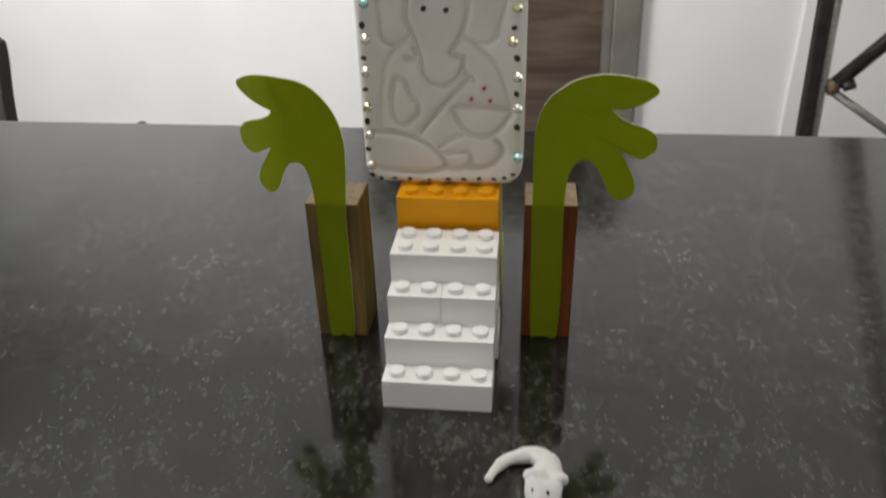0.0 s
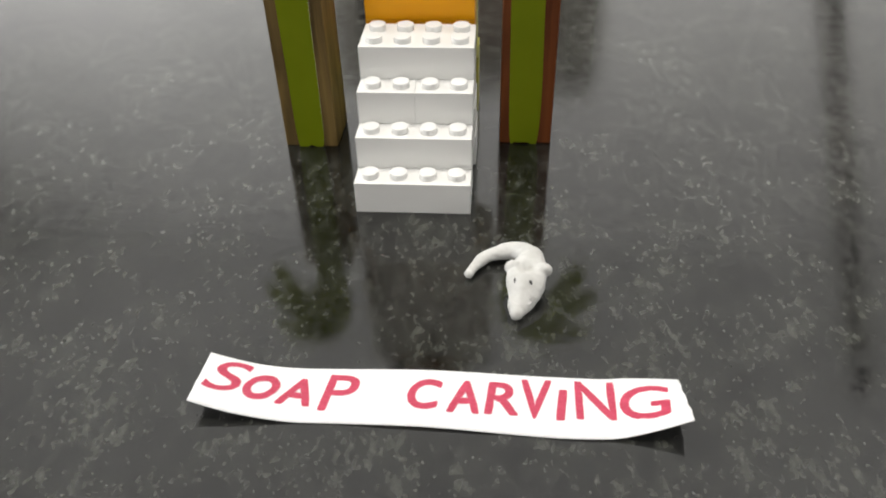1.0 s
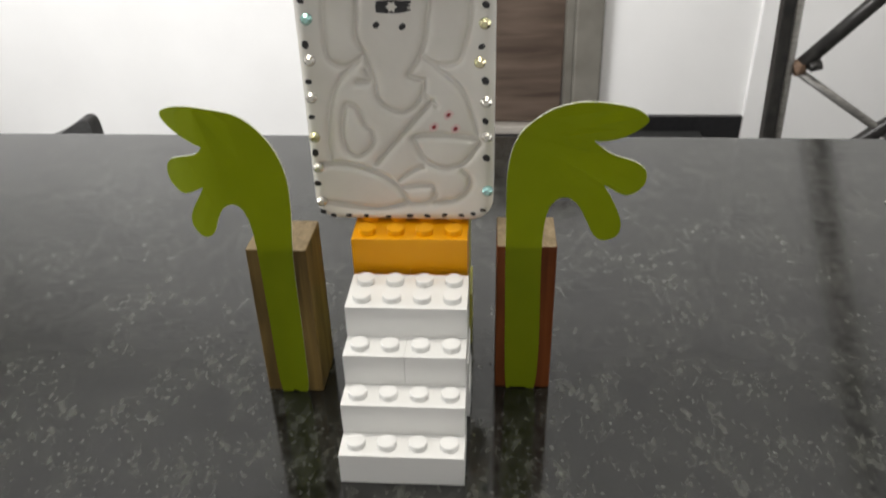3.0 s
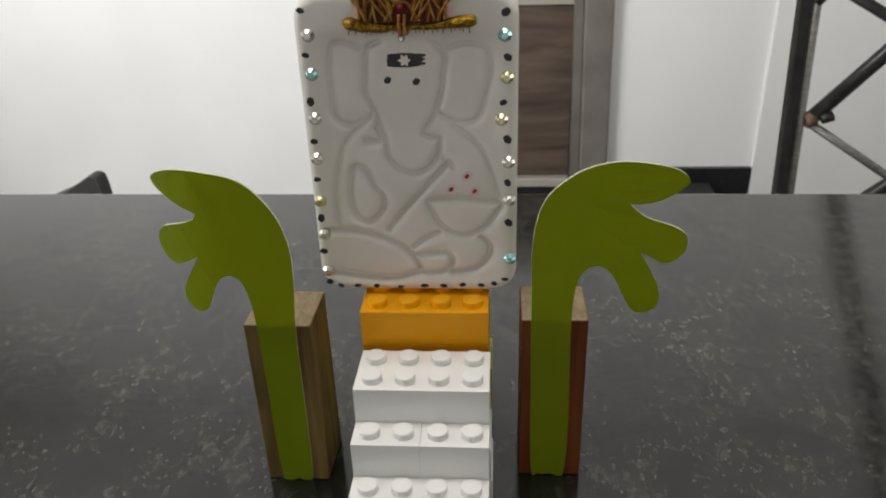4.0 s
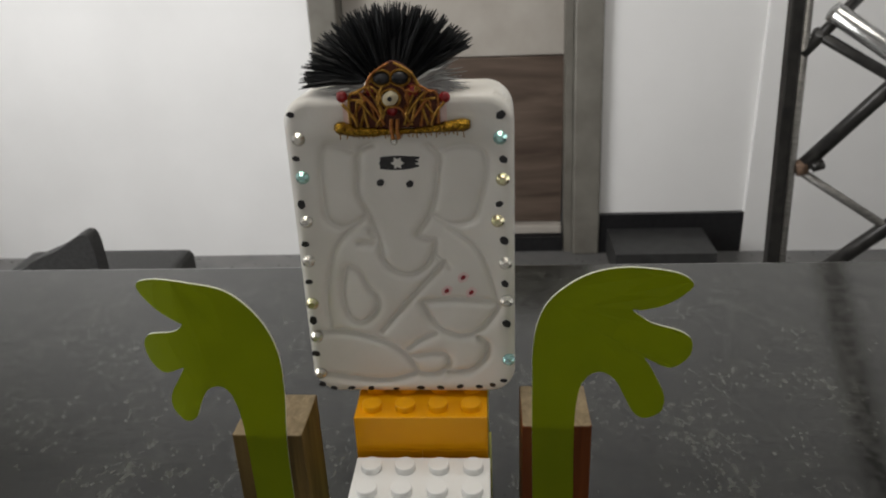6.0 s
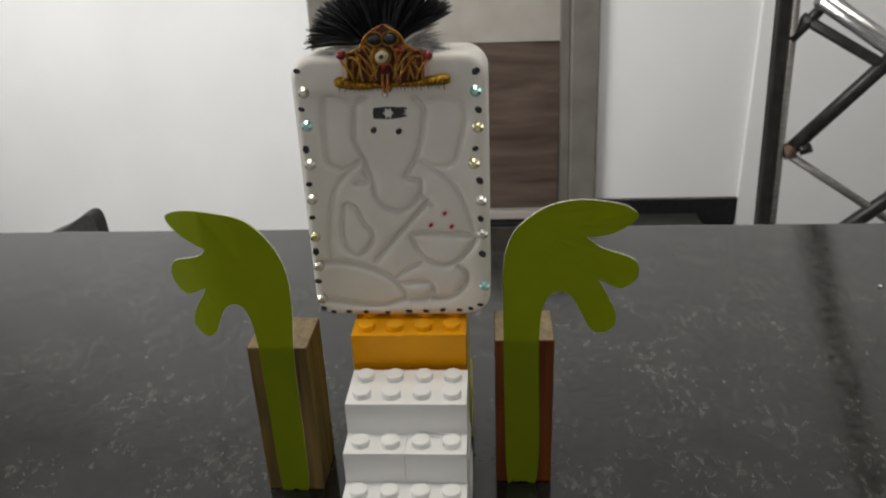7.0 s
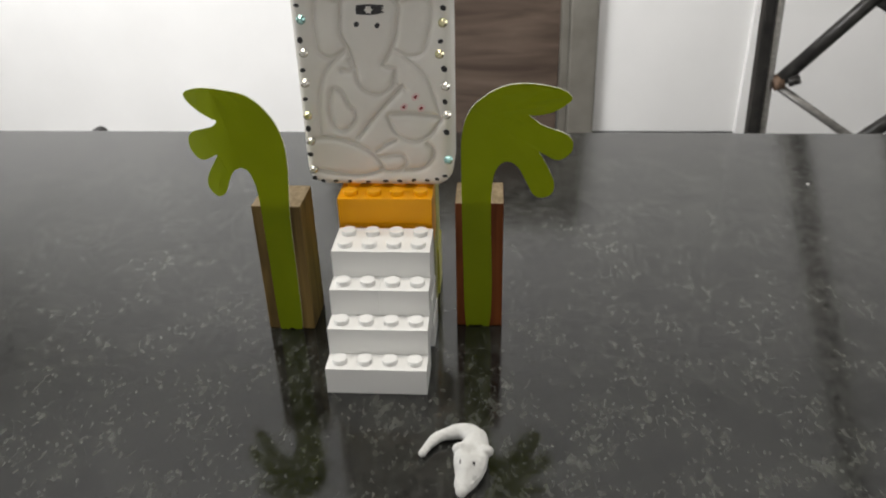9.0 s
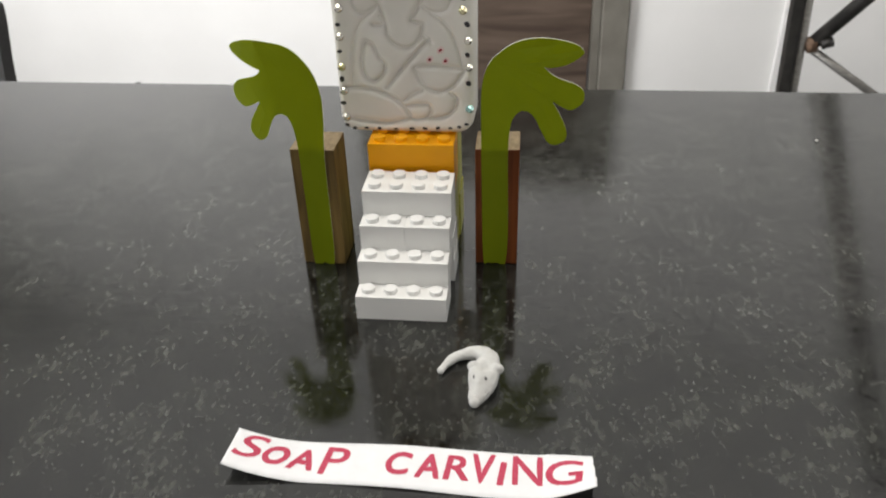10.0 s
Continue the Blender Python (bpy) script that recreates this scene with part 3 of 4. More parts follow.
# sunk into the studs, leaned back, scaled and flared on one side to fit the camera's view
SOAP_POSE = pose(-0.0027, 0.0513, 5 * BH + 0.0009, -3.2, 0, -0.6) @ Matrix.Diagonal((1, 1, 0.991, 1))
FLARE = 0.04
STROKES = [
    ([(-6.3, 63.4), (-9.1, 61.8), (-9.8, 57.1), (-10.2, 51.8), (-8, 46.5), (-6, 39.2), (-5.6, 35.8), (-3.2, 33), (0.7, 31.9), (4.1, 33.6), (6.2, 37), (6.7, 40.3)], 1.0),
    ([(6.7, 40.3), (3.5, 41.2), (2.9, 42.4), (5.4, 46.3), (7.2, 51.4), (7.9, 56.6), (8.3, 60.2), (5.9, 63.1)], 0.9),
    ([(-10, 61.8), (-14.6, 63.4), (-17, 62.6), (-18, 56.7), (-17.9, 51.3), (-17.5, 46.1), (-14.1, 44), (-10.7, 45.3), (-8.3, 47.2)], 0.7),
    ([(6.7, 46.6), (10.4, 44.6), (15.5, 45.4), (17.5, 50.6), (18.8, 57), (17.9, 61.6), (13.4, 62.9), (9.3, 61.9)], 0.6),
    ([(-9.4, 45.9), (-15, 40.7), (-17.9, 33.9), (-19.5, 24.8), (-19.4, 18.3)], 0.7),
    ([(-14.4, 33.2), (-15.6, 26.9), (-14.7, 21.1), (-11.5, 19.3), (-7.9, 22.5), (-7.6, 26.1), (-9.5, 28.2), (-11.1, 32.4), (-13.3, 33.8), (-14.4, 33.2)], 1.1),
    ([(8.7, 34.9), (3.1, 28.8), (-2.5, 22.5), (-6.9, 17.1)], 1.1),
    ([(-22.6, 16.8), (-15.1, 16.8), (-7.1, 14.5), (-1.9, 10.8), (0.9, 6.3), (-0.9, 4.8), (-7.2, 3.4), (-14.1, 4), (-23.1, 5.6)], 1.1),
    ([(10.9, 25.5), (3.9, 24.9), (4.1, 22.4), (6.6, 18.1), (11.8, 15.8), (16.5, 17.3), (19.9, 21.5), (20.6, 24.4), (10.9, 25.5)], 1.0),
    ([(-0.3, 10), (4.9, 10.7), (8.2, 10.4), (8.9, 7.7), (6.6, 5.5), (2.5, 5.1), (0.9, 6.3)], 1.0),
    ([(-0.8, 12.3), (2.4, 14.8), (5.8, 16.3)], 0.9),
    ([(16.4, 15.1), (18.4, 12.9), (17.6, 9.2), (14.1, 6.2), (8.7, 5.5)], 1.2),
    ([(-8, 43.2), (-7.2, 40.2), (-10.5, 39.9)], 1.0),
    ([(9.7, 44.2), (15.9, 38.8), (18.9, 32), (20.7, 25.8)], 0.6),
    ([(6.2, 37), (9.6, 33.6), (8.7, 34.9)], 0.7),
]


def relief(X, Z):
    """Carving depth (metres, inwards) at local places X, Z in millimetres."""
    depth = np.zeros_like(X)
    for pts, strength in STROKES:
        line = spline(pts, 10)
        best = np.full(X.shape, 1e9)
        for a, b in zip(line, line[1:]):
            ab = b - a
            s = np.clip(((X - a[0]) * ab[0] + (Z - a[1]) * ab[1]) / (ab @ ab + 1e-12), 0, 1)
            best = np.minimum(best, (X - a[0] - s * ab[0]) ** 2 + (Z - a[1] - s * ab[1]) ** 2)
        depth = np.maximum(depth, strength * (1.15 * np.exp(-best / 0.16) + 0.60 * np.exp(-best / 1.3)))
    field = 1 / (1 + np.exp(-(20.4 - np.abs(X)) / 0.7)) * 1 / (1 + np.exp(-(64.5 - Z) / 0.8)) * 1 / (1 + np.exp(-(Z - 3.2) / 0.6))
    depth = depth + 0.45 * field
    wave = 0.07 * np.sin(X * 0.55 + 1.3 * np.sin(Z * 0.21)) * np.sin(Z * 0.38 + 0.6)
    return (depth + wave) * 0.001


def soap_bar():
    nx, nz, rim = 150, 216, 0.0024
    gx, gz = np.meshgrid(np.linspace(-SW / 2, SW / 2, nx), np.linspace(0, SH, nz), indexing="ij")
    qx = np.clip(gx, -SW / 2 + SR, SW / 2 - SR)
    qz = np.clip(gz, SR, SH - SR)
    ox, oz = gx - qx, gz - qz
    ln = np.hypot(ox, oz)
    k = np.where(ln > SR, SR / np.maximum(ln, 1e-9), 1.0)
    px, pz = qx + ox * k, qz + oz * k
    corner = SR - np.minimum(ln, SR)
    inside = np.minimum(np.minimum(SW / 2 - np.abs(px), pz), SH - pz)
    d = np.where((np.abs(ox) > 0) & (np.abs(oz) > 0), corner, inside)
    e = np.clip(d / rim, 0, 1)
    y = rim * (1 - np.sqrt(np.clip(1 - (1 - e) ** 2, 0, 1)))
    y = y + relief(px * 1000, pz * 1000) * np.clip((d - 0.0005) / 0.002, 0, 1)
    px = px * np.where(px < 0, 1 + FLARE * pz / SH, 1.0)
    bm = bmesh.new()
    vs = [[bm.verts.new((px[i, j], y[i, j], pz[i, j])) for j in range(nz)] for i in range(nx)]
    for i in range(nx - 1):
        for j in range(nz - 1):
            bm.faces.new((vs[i][j], vs[i + 1][j], vs[i + 1][j + 1], vs[i][j + 1]))
    loop = [vs[i][0] for i in range(nx)] + [vs[-1][j] for j in range(1, nz)] + [vs[i][-1] for i in range(nx - 2, -1, -1)] + [vs[0][j] for j in range(nz - 2, 0, -1)]
    cx, cz = 0.0, SH / 2
    prev = loop
    for yy, sc in ((ST * 0.4, 1.0), (ST - 0.006, 1.0), (ST - 0.0036, 0.992), (ST - 0.0016, 0.972), (ST - 0.0004, 0.935), (ST, 0.88)):
        ring = [bm.verts.new((cx + (v.co.x - cx) * sc, yy, cz + (v.co.z - cz) * (1 - (1 - sc) * SW / SH))) for v in loop]
        for a in range(len(loop)):
            b = (a + 1) % len(loop)
            bm.faces.new((prev[a], ring[a], ring[b], prev[b]))
        prev = ring
    bm.faces.new(prev)
    bmesh.ops.recalc_face_normals(bm, faces=bm.faces[:])
    root = thing("carved_soap", SOAP_POSE, "white soap carved with an elephant-headed figure, edged with rhinestones", "soap carving")
    part("soap_bar", bm, SOAP, root, "carved white soap", True)

    def front_at(a, b):
        return float(relief(np.array([a]), np.array([b]))[0])

    n = 0
    rng = random.Random(4)
    left = [(-23.2, 70.6), (-23.1, 60.7), (-23.1, 49.9), (-23.3, 40.2), (-23.5, 30.6), (-23.6, 20.4), (-23.9, 11.3), (-23.2, 2.6)]
    right = [(22.1, 69.6), (22.6, 59.7), (21.6, 49.4), (22.6, 40.6), (22.7, 29.8), (23.0, 19.4)]
    low = [(-19.9, 1.5), (-15.5, 1.6), (-10.6, 1.5), (-4.3, 1.4), (1.8, 1.7), (6.7, 1.8), (11.5, 2.1), (16.2, 2.1), (19.5, 2.6), (22.2, 3.8)]
    for a, b in [(p + 0.5 - FLARE * q / 3, q) for p, q in left] + right + low:
        edge = min(25.9 - abs(a), b, 74.5 - b) / 1000
        yf = rim * (1 - math.sqrt(max(0, 1 - max(0, 1 - edge / rim) ** 2)))
        bm = disc_prism(bmesh.new(), a / 1000, b / 1000, rng.uniform(0.00078, 0.00102), yf + 0.0012, yf - 0.00012, 14, 0.12, rng.uniform(0.8, 1.05) if b > 4 else 0.62, turn=rng.uniform(0, 6))
        part("ink_dot", bm, INK, root)
    for a, b in ((-4.9, 54.7), (1.7, 54.3)):
        part("ink_dot", disc_prism(bmesh.new(), a / 1000, b / 1000, 0.00085, 0.0012, front_at(a, b) - 0.00012, 14, 0.1), INK, root)
    for a, b in ((9.1, 27.9), (13.0, 31.3), (14.8, 27.5)):
        yf = front_at(a, b)
        part("pink_stain", disc_prism(bmesh.new(), a / 1000, b / 1000, 0.0013, yf + 0.001, yf - 0.00008, 16, 0.15), PINK_STAIN, root, "faint pink ink stain")
        part("red_dot", disc_prism(bmesh.new(), a / 1000, b / 1000, 0.00058, yf + 0.001, yf - 0.00018, 12, 0.2), RED_INK, root, "dark red ink dot")
    # forehead mark: a ragged black bar with a pale six-petal middle
    yf = front_at(-0.8, 59.2)
    for k, (a, b, w, h) in enumerate(((-3.0, 59.2, 1.9, 1.5), (1.4, 59.25, 1.7, 1.45), (3.0, 59.5, 0.9, 0.4), (-0.7, 60.35, 3.3, 0.5), (-0.7, 58.1, 3.6, 0.5), (2.7, 58.5, 1.3, 0.4), (-3.6, 60.2, 1.2, 0.5), (2.6, 60.3, 1.7, 0.4), (-3.7, 58.2, 1.1, 0.45))):
        part("ink_bar", disc_prism(bmesh.new(), a / 1000, b / 1000, w / 1000, yf + 0.001, yf - 0.00012 - k * 0.00001, 16, 0.07, h / w, turn=k * 1.7), INK, root, "black ink forehead mark")
    bm = bmesh.new()
    ring = [bm.verts.new((-0.0008 + (0.0015 if k % 2 == 0 else 0.0009) * math.cos(math.pi * k / 6), yf - 0.00022, 0.0592 + (0.0015 if k % 2 == 0 else 0.0009) * math.sin(math.pi * k / 6))) for k in range(12)]
    f = bm.faces.new(ring)
    ex = bmesh.ops.extrude_face_region(bm, geom=[f])
    for v in (g for g in ex["geom"] if isinstance(g, bmesh.types.BMVert)):
        v.co.y += 0.0012
    bmesh.ops.recalc_face_normals(bm, faces=bm.faces[:])
    part("forehead_flower", bm, SOAP, root, "bare soap flower inside the black mark")
    # rhinestones
    gems = [(-22.0, 65.1, 0), (-22.1, 56.3, 1), (-22.4, 45.8, 0), (-23.0, 35.9, 0), (-23.3, 24.9, 2), (-23.2, 15.9, 0), (-23.3, 5.8, 0),
            (21.7, 64.6, 1), (22.2, 55.2, 2), (21.0, 45.4, 2), (22.7, 35.0, 0), (22.9, 25.4, 0), (23.2, 9.7, 1), (-1.4, 64.3, 0)]
    for a, b, kind in gems:
        a += 0.5 - FLARE * b / 3 if a < -5 else 0.2
        r = 0.00155 if b < 64.2 or abs(a) > 5 else 0.0009
        bm = disc_prism(bmesh.new(), a / 1000, b / 1000, r, 0.0008, -0.0003, 10, 0, 1, 0.0009, 0)
        g = part("rhinestone", bm, (GEM_CLEAR, GEM_AQUA, GEM_GOLD)[kind], root, ("clear faceted rhinestone", "aqua faceted rhinestone", "golden faceted rhinestone")[kind])
    return root


soap = soap_bar()


# ---- crown ornament on the soap ----
def crown():
    t = thing("crown_ornament", SOAP_POSE @ pose(-0.0001, -0.0005, 0), "gold thread crown ornament with red beads and a black feather fan", "crown ornament")
    mm = lambda L, y=0.0: [(a / 1000, (y + c[0] if c else y) / 1000, b / 1000) for a, b, *c in L]
    # felt backing, thicker at the foot
    prof = spline([(-9.8, 67.6), (-10.0, 74.8), (-6.6, 75.6), (-4.6, 79.4), (-0.6, 81.8), (3.4, 79.6), (5.6, 75.6), (9.0, 75.0), (9.2, 67.6)], 5)
    bm = bmesh.new()
    fr = [bm.verts.new((a / 1000, -0.0014, b / 1000)) for a, b in prof]
    bk = [bm.verts.new((a / 1000, 0.0004, b / 1000)) for a, b in prof]
    bm.faces.new(fr)
    bm.faces.new(bk[::-1])
    for i in range(len(prof)):
        j = (i + 1) % len(prof)
        bm.faces.new((fr[i], bk[i], bk[j], fr[j]))
    bmesh.ops.recalc_face_normals(bm, faces=bm.faces[:])
    part("felt_backing", bm, MAROON, t, "dark maroon felt backing")
    rng = random.Random(11)
    bar = spline(mm([(-13.6, 68.2), (-8, 67.0), (-2, 66.9), (1, 66.9), (6, 67.1), (11, 67.8), (15.8, 68.2)], -1.6), 6)
    rad = [(0.00062 + 0.0011 * abs(2 * i / (len(bar) - 1) - 1) ** 1.5) * math.sqrt(max(0.15, 1 - abs(2 * i / (len(bar) - 1) - 1) ** 14)) + rng.uniform(-0.00012, 0.00012) for i in range(len(bar))]
    part("glitter_bar", tube(bmesh.new(), bar, rad, 10), GLITTER, t, "gold glitter roll", True)
    # gold wire loops, laid in both halves
    loops = [[(-10, 68.5), (-9.9, 74.5), (-7.6, 75.2), (-6.6, 70.5), (-6.2, 68)], [(-8.6, 68.4), (-8.0, 73.6), (-5.0, 70.2), (-3.2, 68)],
             [(-7.4, 75.4), (-4.6, 72.4), (-2.6, 68.4)], [(-5.6, 76.6), (-4.0, 73.0), (-3.2, 70.4), (-4.4, 68.2)],
             [(-6.4, 75.4), (-4.8, 79.2), (-1.0, 81.6)], [(-3.2, 69), (-2.2, 71.8), (-0.6, 72.4)], [(-8.8, 75.2), (-5.4, 76.8), (-3.4, 75.0), (-3.8, 72.4)],
             [(-5.0, 78.0), (-6.2, 76.6), (-5.2, 75.4), (-3.4, 76.0)],
             [(-9.4, 70.0), (-6.0, 74.0), (-4.4, 69.2)], [(-7.8, 68.2), (-6.6, 73.2), (-9.6, 74.0)], [(-2.4, 70.6), (-3.8, 74.0), (-2.6, 76.6)], [(-11.4, 73.2), (-9.6, 71.0), (-8.4, 68.2)]]
    for lp in loops:
        for sgn in (1, -1):
            pts = spline(mm([(-0.5 + sgn * (a + 0.5), b, rng.uniform(-0.5, 0.3)) for a, b in lp], -1.9), 7)
            part("gold_wire", tube(bmesh.new(), pts, 0.00034, 6), GOLD if rng.random() < 0.6 else COPPER, t, "", True)
    for a in (-0.9, 0.3):
        part("gold_wire", tube(bmesh.new(), spline(mm([(a, 69.8), (a - 0.2, 67.4), (a + 0.1, 65.4)], -2.6), 5), 0.00045, 6), COPPER, t, "", True)
    # lower fringe of short threads
    bm = bmesh.new()
    for i in range(30):
        a = -12 + 26 * i / 29 + rng.uniform(-0.3, 0.3)
        tube(bm, mm([(a, 67.2), (a + rng.uniform(-0.5, 0.5), 66.2 - rng.uniform(0, 0.8))], -1.5 - rng.uniform(0, 0.8)), 0.00013, 4)
    tagged(part("thread_fringe", bm, GOLD, t, "frayed gold threads"), kind="stuff")
    # flower disc, dark cabochons, beads
    part("flower_disc", disc_prism(bmesh.new(), -0.0010, 0.0742, 0.0017, -0.001, -0.0027, 12, 0.08, 0.9, 0.0004), CREAM, t, "cream flower disc")
    part("flower_centre", disc_prism(bmesh.new(), -0.0010, 0.0742, 0.0005, -0.002, -0.0034, 10), INK, t)
    bm = bmesh.new()
    ringp = [(-0.0010 + 0.0021 * math.cos(a), -0.0022, 0.0742 + 0.0019 * math.sin(a)) for a in (2 * math.pi * k / 22 for k in range(23))]
    part("gold_wire", tube(bm, ringp, 0.0003, 6), GOLD, t, "", True)
    for a in (-2.7, 1.2):
        bm = bmesh.new()
        bmesh.ops.create_uvsphere(bm, u_segments=14, v_segments=8, radius=0.0016, matrix=Matrix.LocRotScale((a / 1000, -0.0018, 0.0784), None, (1.15, 0.7, 0.85)))
        part("dark_cabochon", bm, INK, t, "glossy black cabochon", True)
        part("gold_wire", tube(bmesh.new(), [((a + 2.1 * math.cos(q)) / 1000, -0.0018, 0.0784 + 0.0017 * math.sin(q)) for q in (2 * math.pi * k / 20 for k in range(21))], 0.0003, 6), GOLD, t, "", True)
    for a, b, r in ((-11.5, 74.6, 1.25), (10.4, 74.0, 1.25), (-5.4, 75.9, 1.3), (3.7, 75.7, 1.4), (-0.9, 71.4, 1.2)):
        bm = bmesh.new()
        bmesh.ops.create_uvsphere(bm, u_segments=14, v_segments=9, radius=r / 1000, matrix=Matrix.LocRotScale((a / 1000, -0.0014, b / 1000), None, (1, 0.8, 1)))
        part("red_bead", bm, RED_BEAD, t, "", True)
    for a in (-10.6, 9.6):
        part("tape_tab", boxed(a / 1000 - 0.0011, a / 1000 + 0.0011, -0.0006, -0.0002, 0.0683, 0.0734), PINK_TAPE, t, "pale pink tape tab")
    # feather fan
    def fan(count, a0, a1, l0, l1, w, seed, root_z, y0, y1):
        rg = random.Random(seed)
        bm = bmesh.new()
        for i in range(count):
            q = rg.uniform(a0, a1)
            ln = rg.uniform(l0, l1) * (1 - 0.10 * abs(math.cos(q)))
            yy = rg.uniform(y0, y1)
            rx, rz = -0.0012 + 0.0062 * math.cos(q), root_z + 0.0015 * math.sin(q)
            tip = (rx + ln * math.cos(q), yy + rg.uniform(0.0, 0.006), rz + ln * math.sin(q) - 0.0008)
            mid = ((rx + tip[0]) / 2 + rg.uniform(-0.0003, 0.0003), (yy + tip[1]) / 2, (rz + tip[2]) / 2 + 0.0005)
            u = Vector((-math.sin(q), rg.uniform(-0.6, 0.6), math.cos(q))) * w * rg.uniform(0.6, 1.3)
            vs = []
            for p, s in (((rx, yy, rz), 1.0), (mid, 0.9), (tip, 0.12)):
                vs.append([bm.verts.new(Vector(p) + u * s), bm.verts.new(Vector(p) - u * s), bm.verts.new(Vector(p) + Vector((0, -w * 0.8 * s, 0)))])
            for a, b in zip(vs, vs[1:]):
                for k in range(3):
                    bm.faces.new((a[k], a[(k + 1) % 3], b[(k + 1) % 3], b[k]))
            bm.faces.new(vs[0])
            bm.faces.new(vs[-1][::-1])
        bmesh.ops.recalc_face_normals(bm, faces=bm.faces[:])
        return bm

    tagged(part("feather_fan", fan(900, 0.50, math.pi + 0.06, 0.0112, 0.0160, 0.00058, 3, 0.0772, 0.0012, 0.0085), BRISTLE, t, "black feather bristles spread as a fan"), kind="stuff")
    tagged(part("grey_fibre_tuft", fan(26, -0.25, 0.55, 0.0080, 0.0120, 0.00045, 8, 0.0762, 0.001, 0.004), GREY_BRISTLE, t, "frayed translucent grey fibres"), kind="stuff")
    tagged(part("grey_fibre_tuft", fan(16, math.pi - 0.25, math.pi + 0.35, 0.0095, 0.0140, 0.00026, 9, 0.0762, 0.001, 0.004), GREY_BRISTLE, t, "frayed translucent grey fibres"), kind="stuff")
    return t


crown()


# ---- clay mouse ----
def clay_mouse():
    body = spline([(16.6, -27.0, 1.4, 1.25), (19.7, -21.9, 1.8, 1.7), (23.8, -19.4, 2.2, 2.05), (28.2, -19.0, 2.8, 2.5), (31.6, -21.8, 3.4, 3.2), (32.2, -26.4, 3.8, 3.7)], 6)
    head = spline([(32.0, -25.4, 3.8, 3.6), (30.9, -30.2, 4.1, 4.8), (30.5, -33.2, 3.7, 4.8), (30.0, -36.3, 3.0, 3.9), (29.1, -39.2, 2.2, 2.75), (28.6, -41.0, 1.7, 1.75)], 6)
    bm = bmesh.new()
    for p in (body, head):
        tube(bm, [(a / 1000, b / 1000, c / 1000) for a, b, c, r in p], [r / 1000 for *_, r in p], 14, 0.86)
        for q in (p[0], p[-1]):
            bmesh.ops.create_uvsphere(bm, u_segments=12, v_segments=8, radius=q[3] / 1000, matrix=Matrix.Translation((q[0] / 1000, q[1] / 1000, q[2] / 1000)))
    for a, b, s in ((27.3, -29.2, 1), (34.9, -29.9, -1)):
        bmesh.ops.create_uvsphere(bm, u_segments=12, v_segments=8, radius=0.0024, matrix=Matrix.LocRotScale((a / 1000, b / 1000, 0.0060), Euler((0.5, 0.3 * s, 0.5 * s)), (0.82, 0.55, 0.95)))
    ob = mesh_object("clay_mouse", bm, [CLAY, INK], smooth=True)
    rm = ob.modifiers.new("remesh", "REMESH")
    rm.mode, rm.voxel_size, rm.use_smooth_shade = "VOXEL", 0.00035, True
    sm = ob.modifiers.new("smooth", "SMOOTH")
    sm.factor, sm.iterations = 0.5, 4
    me = bpy.data.meshes.new_from_object(ob.evaluated_get(bpy.context.evaluated_depsgraph_get()))
    ob.modifiers.clear()
    ob.data = me
    me.materials.clear()
    me.materials.append(CLAY)
    me.materials.append(INK)
    # pressed eyes and ink on them, all in the one mesh
    eyes = ((0.0280, -0.0348, 0.00026, 0.0007), (0.0317, -0.0355, 0.00038, 0.00045))
    for p in me.polygons:
        c = p.center
        if c.z > 0.004:
            for ex, ey, rx, ry in eyes:
                if ((c.x - ex) / rx) ** 2 + ((c.y - ey) / ry) ** 2 < 1:
                    p.material_index = 1
    for v in me.vertices:
        if v.co.z > 0.004:
            v.co.z -= 0.0021 * math.exp(-((v.co.x - 0.0309) / 0.0019) ** 2 - ((v.co.y + 0.0306) / 0.0020) ** 2)
            v.co.z -= 0.0006 * math.exp(-((v.co.x - 0.0275) / 0.0012) ** 2 - ((v.co.y + 0.0375) / 0.0030) ** 2)
            v.co.z -= 0.0007 * math.exp(-((v.co.x - 0.0322) / 0.0014) ** 2 - ((v.co.y + 0.0385) / 0.0030) ** 2)
        v.co.z = max(v.co.z, 0.0) if v.co.z < 0.0004 else v.co.z
        v.co += v.normal * (0.0005 * noise.noise(v.co * 220) + 0.00016 * noise.noise(v.co * 900))
        v.co.z = max(v.co.z, 0.0)
    return tagged(ob, "small white clay mouse with a curled tail and ink eyes", "clay figure")


clay_mouse()


# ---- paper sign ----
def sheet_z(x, y):
    """Height of the paper over the counter (mm in, mm out)."""
    l = max(0.0, (-14 - x) / 24)
    r = max(0.0, (x - 47) / 15)
    front = min(max((-59 - y) / 15, 0), 1)
    return 0.25 + 4.0 * l ** 1.8 + (1.2 + 4.2 * front) * r ** 1.5 + 0.15 * math.sin(x * 0.16) + 0.35 * front * max(0, 1 - abs(x - 10) / 60)


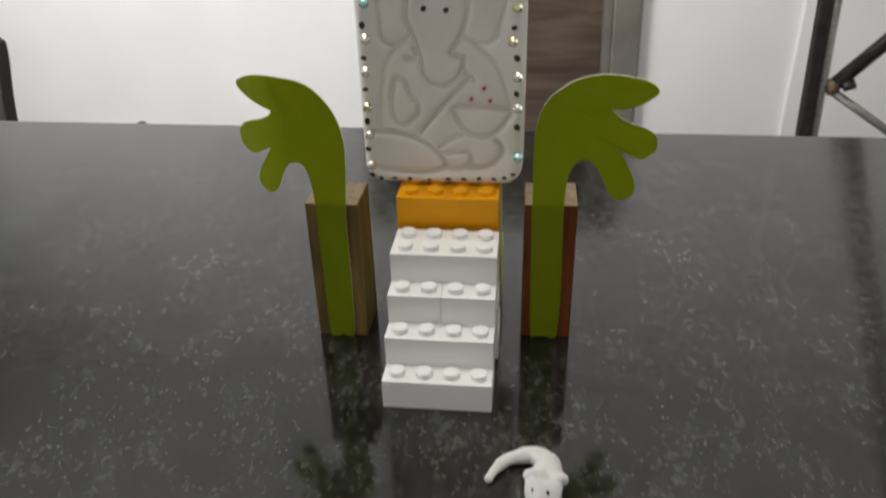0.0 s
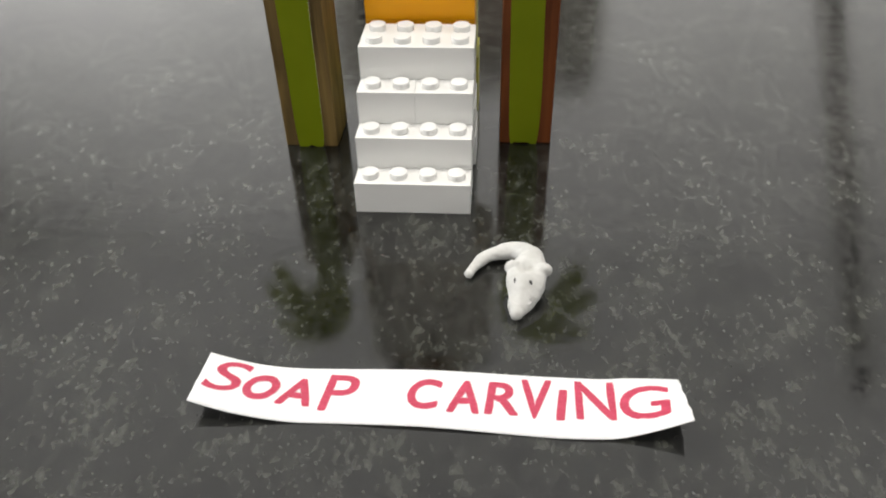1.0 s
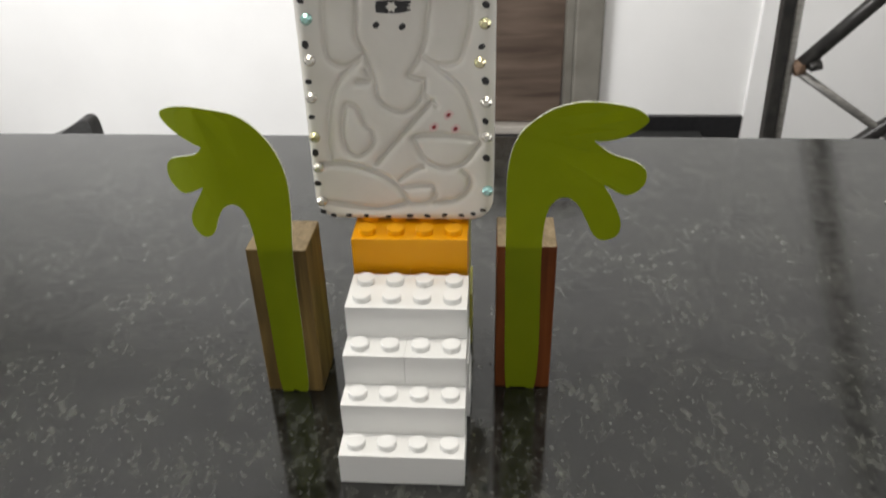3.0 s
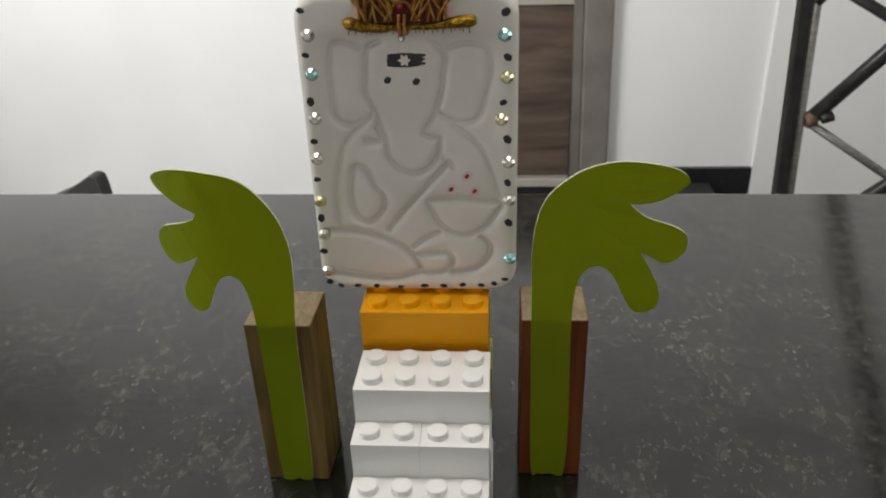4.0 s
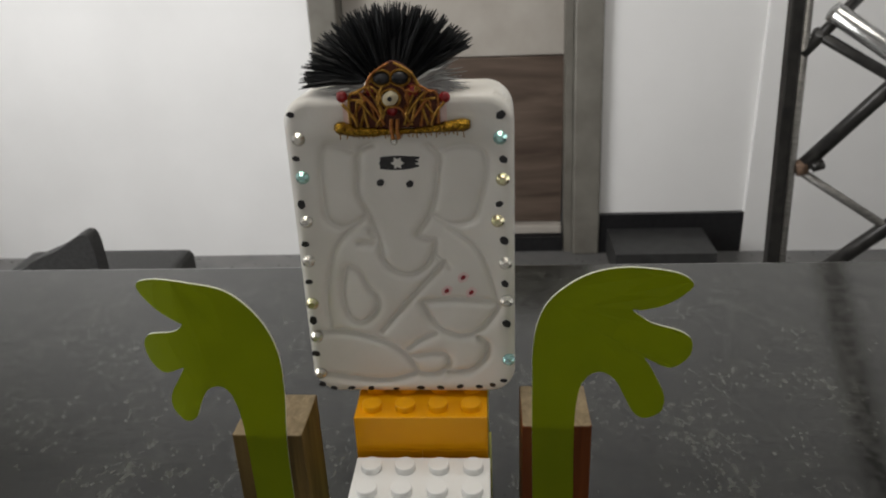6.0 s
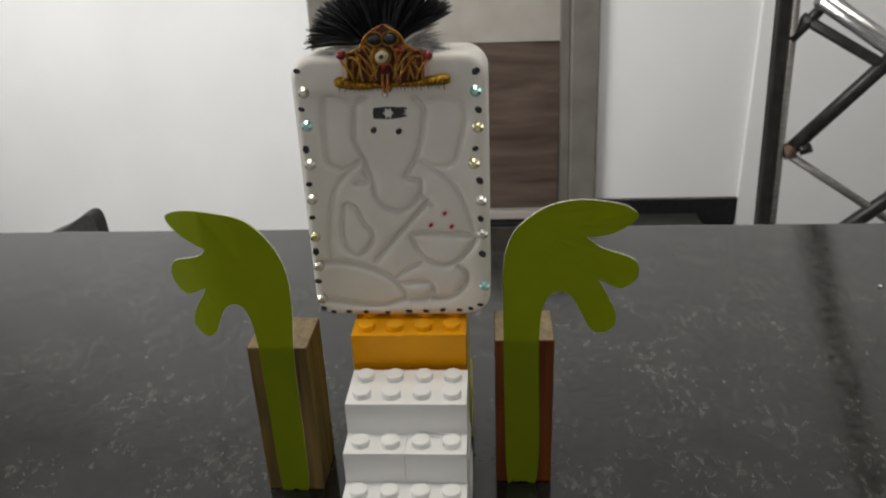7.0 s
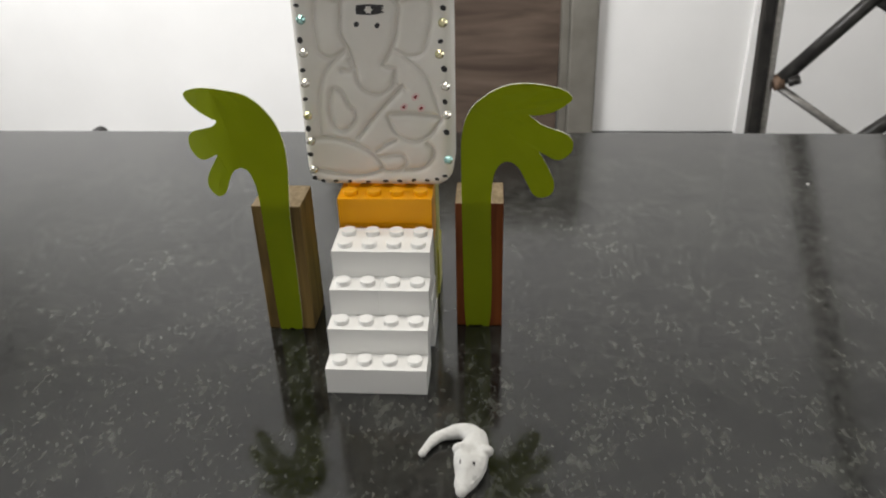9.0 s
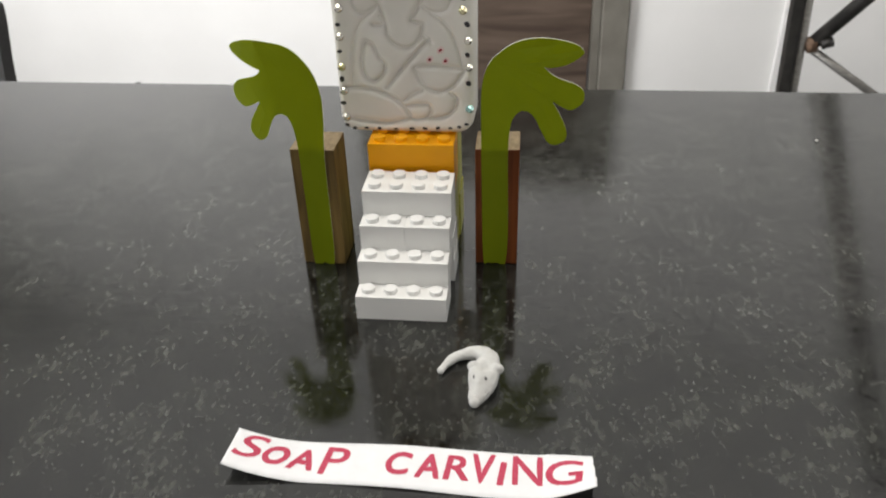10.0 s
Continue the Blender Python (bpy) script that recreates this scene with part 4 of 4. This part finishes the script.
def paper_sign():
    root = thing("paper_sign", pose(-0.0004, 0.0016, 0, 0, 0, -0.48) @ Matrix.Scale(1.025, 4), "strip of white paper hand-lettered in red, ends curling off the granite", "paper sign")
    up = spline([(-37.0, -59.6), (-25.3, -60.2), (-10.7, -59.3), (10.2, -58.7), (27.2, -58.8), (45.1, -59.2), (52.1, -58.8), (61.2, -59.2), (62.2, -59.8)], 8)
    lo = spline([(-37.8, -73.1), (-29.5, -74.0), (-18, -74.3), (-6.6, -74.0), (11.7, -74.1), (27.3, -74.6), (38.3, -75), (48.1, -74.7), (62.6, -73.3)], 8)
    n, k = len(up), 9
    bm = bmesh.new()
    rows = {}
    for side in (0, 1):
        for i in range(n):
            for j in range(k):
                s = j / (k - 1)
                x, y = up[i] * (1 - s) + lo[i] * s
                if i == n - 1:
                    x += 0.18 * math.sin(j * 2.3)
                rows[side, i, j] = bm.verts.new((x / 1000, y / 1000, (sheet_z(x, y) - 0.14 * side) / 1000))
    for side in (0, 1):
        for i in range(n - 1):
            for j in range(k - 1):
                bm.faces.new((rows[side, i, j], rows[side, i, j + 1], rows[side, i + 1, j + 1], rows[side, i + 1, j]))
    rim = [(i, 0) for i in range(n)] + [(n - 1, j) for j in range(1, k)] + [(i, k - 1) for i in range(n - 2, -1, -1)] + [(0, j) for j in range(k - 2, 0, -1)]
    for a, b in zip(rim, rim[1:] + rim[:1]):
        bm.faces.new((rows[(0, *a)], rows[(0, *b)], rows[(1, *b)], rows[(1, *a)]))
    bmesh.ops.recalc_face_normals(bm, faces=bm.faces[:])
    part("paper_strip", bm, PAPER, root, "white paper strip", True)
    letters = [("S", -36.4, -27.4, -69.0, -61.0, 0.25), ("O", -27.9, -21.3, -69.4, -63.4, 0.3), ("A", -21.0, -14.1, -69.8, -63.0, 0.2), ("P", -12.0, -4.5, -70.8, -61.2, 0.12),
               ("C", 6.4, 12.9, -69.3, -61.7, 0.15), ("A", 14.6, 20.9, -69.7, -61.6, 0.1), ("R", 22.3, 28.8, -69.7, -61.4, 0.1), ("V", 29.9, 35.8, -70.3, -60.3, 0.1),
               ("I", 36.8, 39.0, -70.4, -62.8, 0.1), ("N", 40.9, 48.6, -70.0, -60.3, 0.0), ("G", 49.7, 59.5, -70.4, -61.4, 0.1)]
    for ch, x0, x1, y0, y1, lean in letters:
        cu = bpy.data.curves.new("letter", "FONT")
        cu.body, cu.size, cu.resolution_u = ch, 1.0, 6
        tmp = new("letter_curve", cu)
        me = bpy.data.meshes.new_from_object(tmp.evaluated_get(bpy.context.evaluated_depsgraph_get()))
        bpy.data.objects.remove(tmp)
        co = np.array([v.co[:2] for v in me.vertices])
        bm = bmesh.new()
        bm.from_mesh(me)
        bmesh.ops.subdivide_edges(bm, edges=[e for e in bm.edges if e.calc_length() > 0.08], cuts=3)
        h = co[:, 1].max() - co[:, 1].min()
        for v in bm.verts:
            v.co.x += lean * (v.co.y - co[:, 1].min())
        xs = [v.co.x for v in bm.verts]
        ys = [v.co.y for v in bm.verts]
        for v in bm.verts:
            a = x0 + (x1 - x0) * (v.co.x - min(xs)) / (max(xs) - min(xs))
            b = y0 + (y1 - y0) * (v.co.y - min(ys)) / (max(ys) - min(ys))
            a += 0.10 * noise.noise(Vector((a * 0.6, b * 0.6, 1)))
            b += 0.14 * noise.noise(Vector((a * 0.6, b * 0.6, 5)))
            v.co = (a / 1000, b / 1000, (sheet_z(a, b) + 0.09) / 1000)
        sx, sy = (x1 - x0) / (max(xs) - min(xs)), (y1 - y0) / (max(ys) - min(ys))
        grow = (1.55 - 0.085 * (0.65 * sx + 0.35 * sy)) / 2000
        push = {}
        for e in bm.edges:
            if len(e.link_faces) == 1:
                d = e.verts[1].co - e.verts[0].co
                nrm = Vector((d.y, -d.x, 0)).normalized()
                if nrm.dot((e.verts[0].co + e.verts[1].co) / 2 - e.link_faces[0].calc_center_median()) < 0:
                    nrm = -nrm
                for v in e.verts:
                    push[v] = push.get(v, Vector()) + nrm
        for v, q in push.items():
            v.co += q.normalized() * grow
        part("letter", bm, PEN_RED, root, "red felt-pen letter " + ch)
    return root


paper_sign()


# ---- a crumb on the counter ----
def crumb(x, y, r):
    bm = bmesh.new()
    bmesh.ops.create_icosphere(bm, subdivisions=2, radius=r)
    for v in bm.verts:
        v.co *= 1 + 0.35 * noise.noise(v.co * 2500 + Vector((x * 90, y * 90, 0)))
        v.co.z *= 0.6
    low = min(v.co.z for v in bm.verts)
    ob = tagged(mesh_object("crumb", bm, CLAY, smooth=True), "tiny white soap crumb on the granite", "crumb")
    ob.matrix_world = pose(x, y, -low)
    return ob


crumb(0.1858, 0.1588, 0.0008)
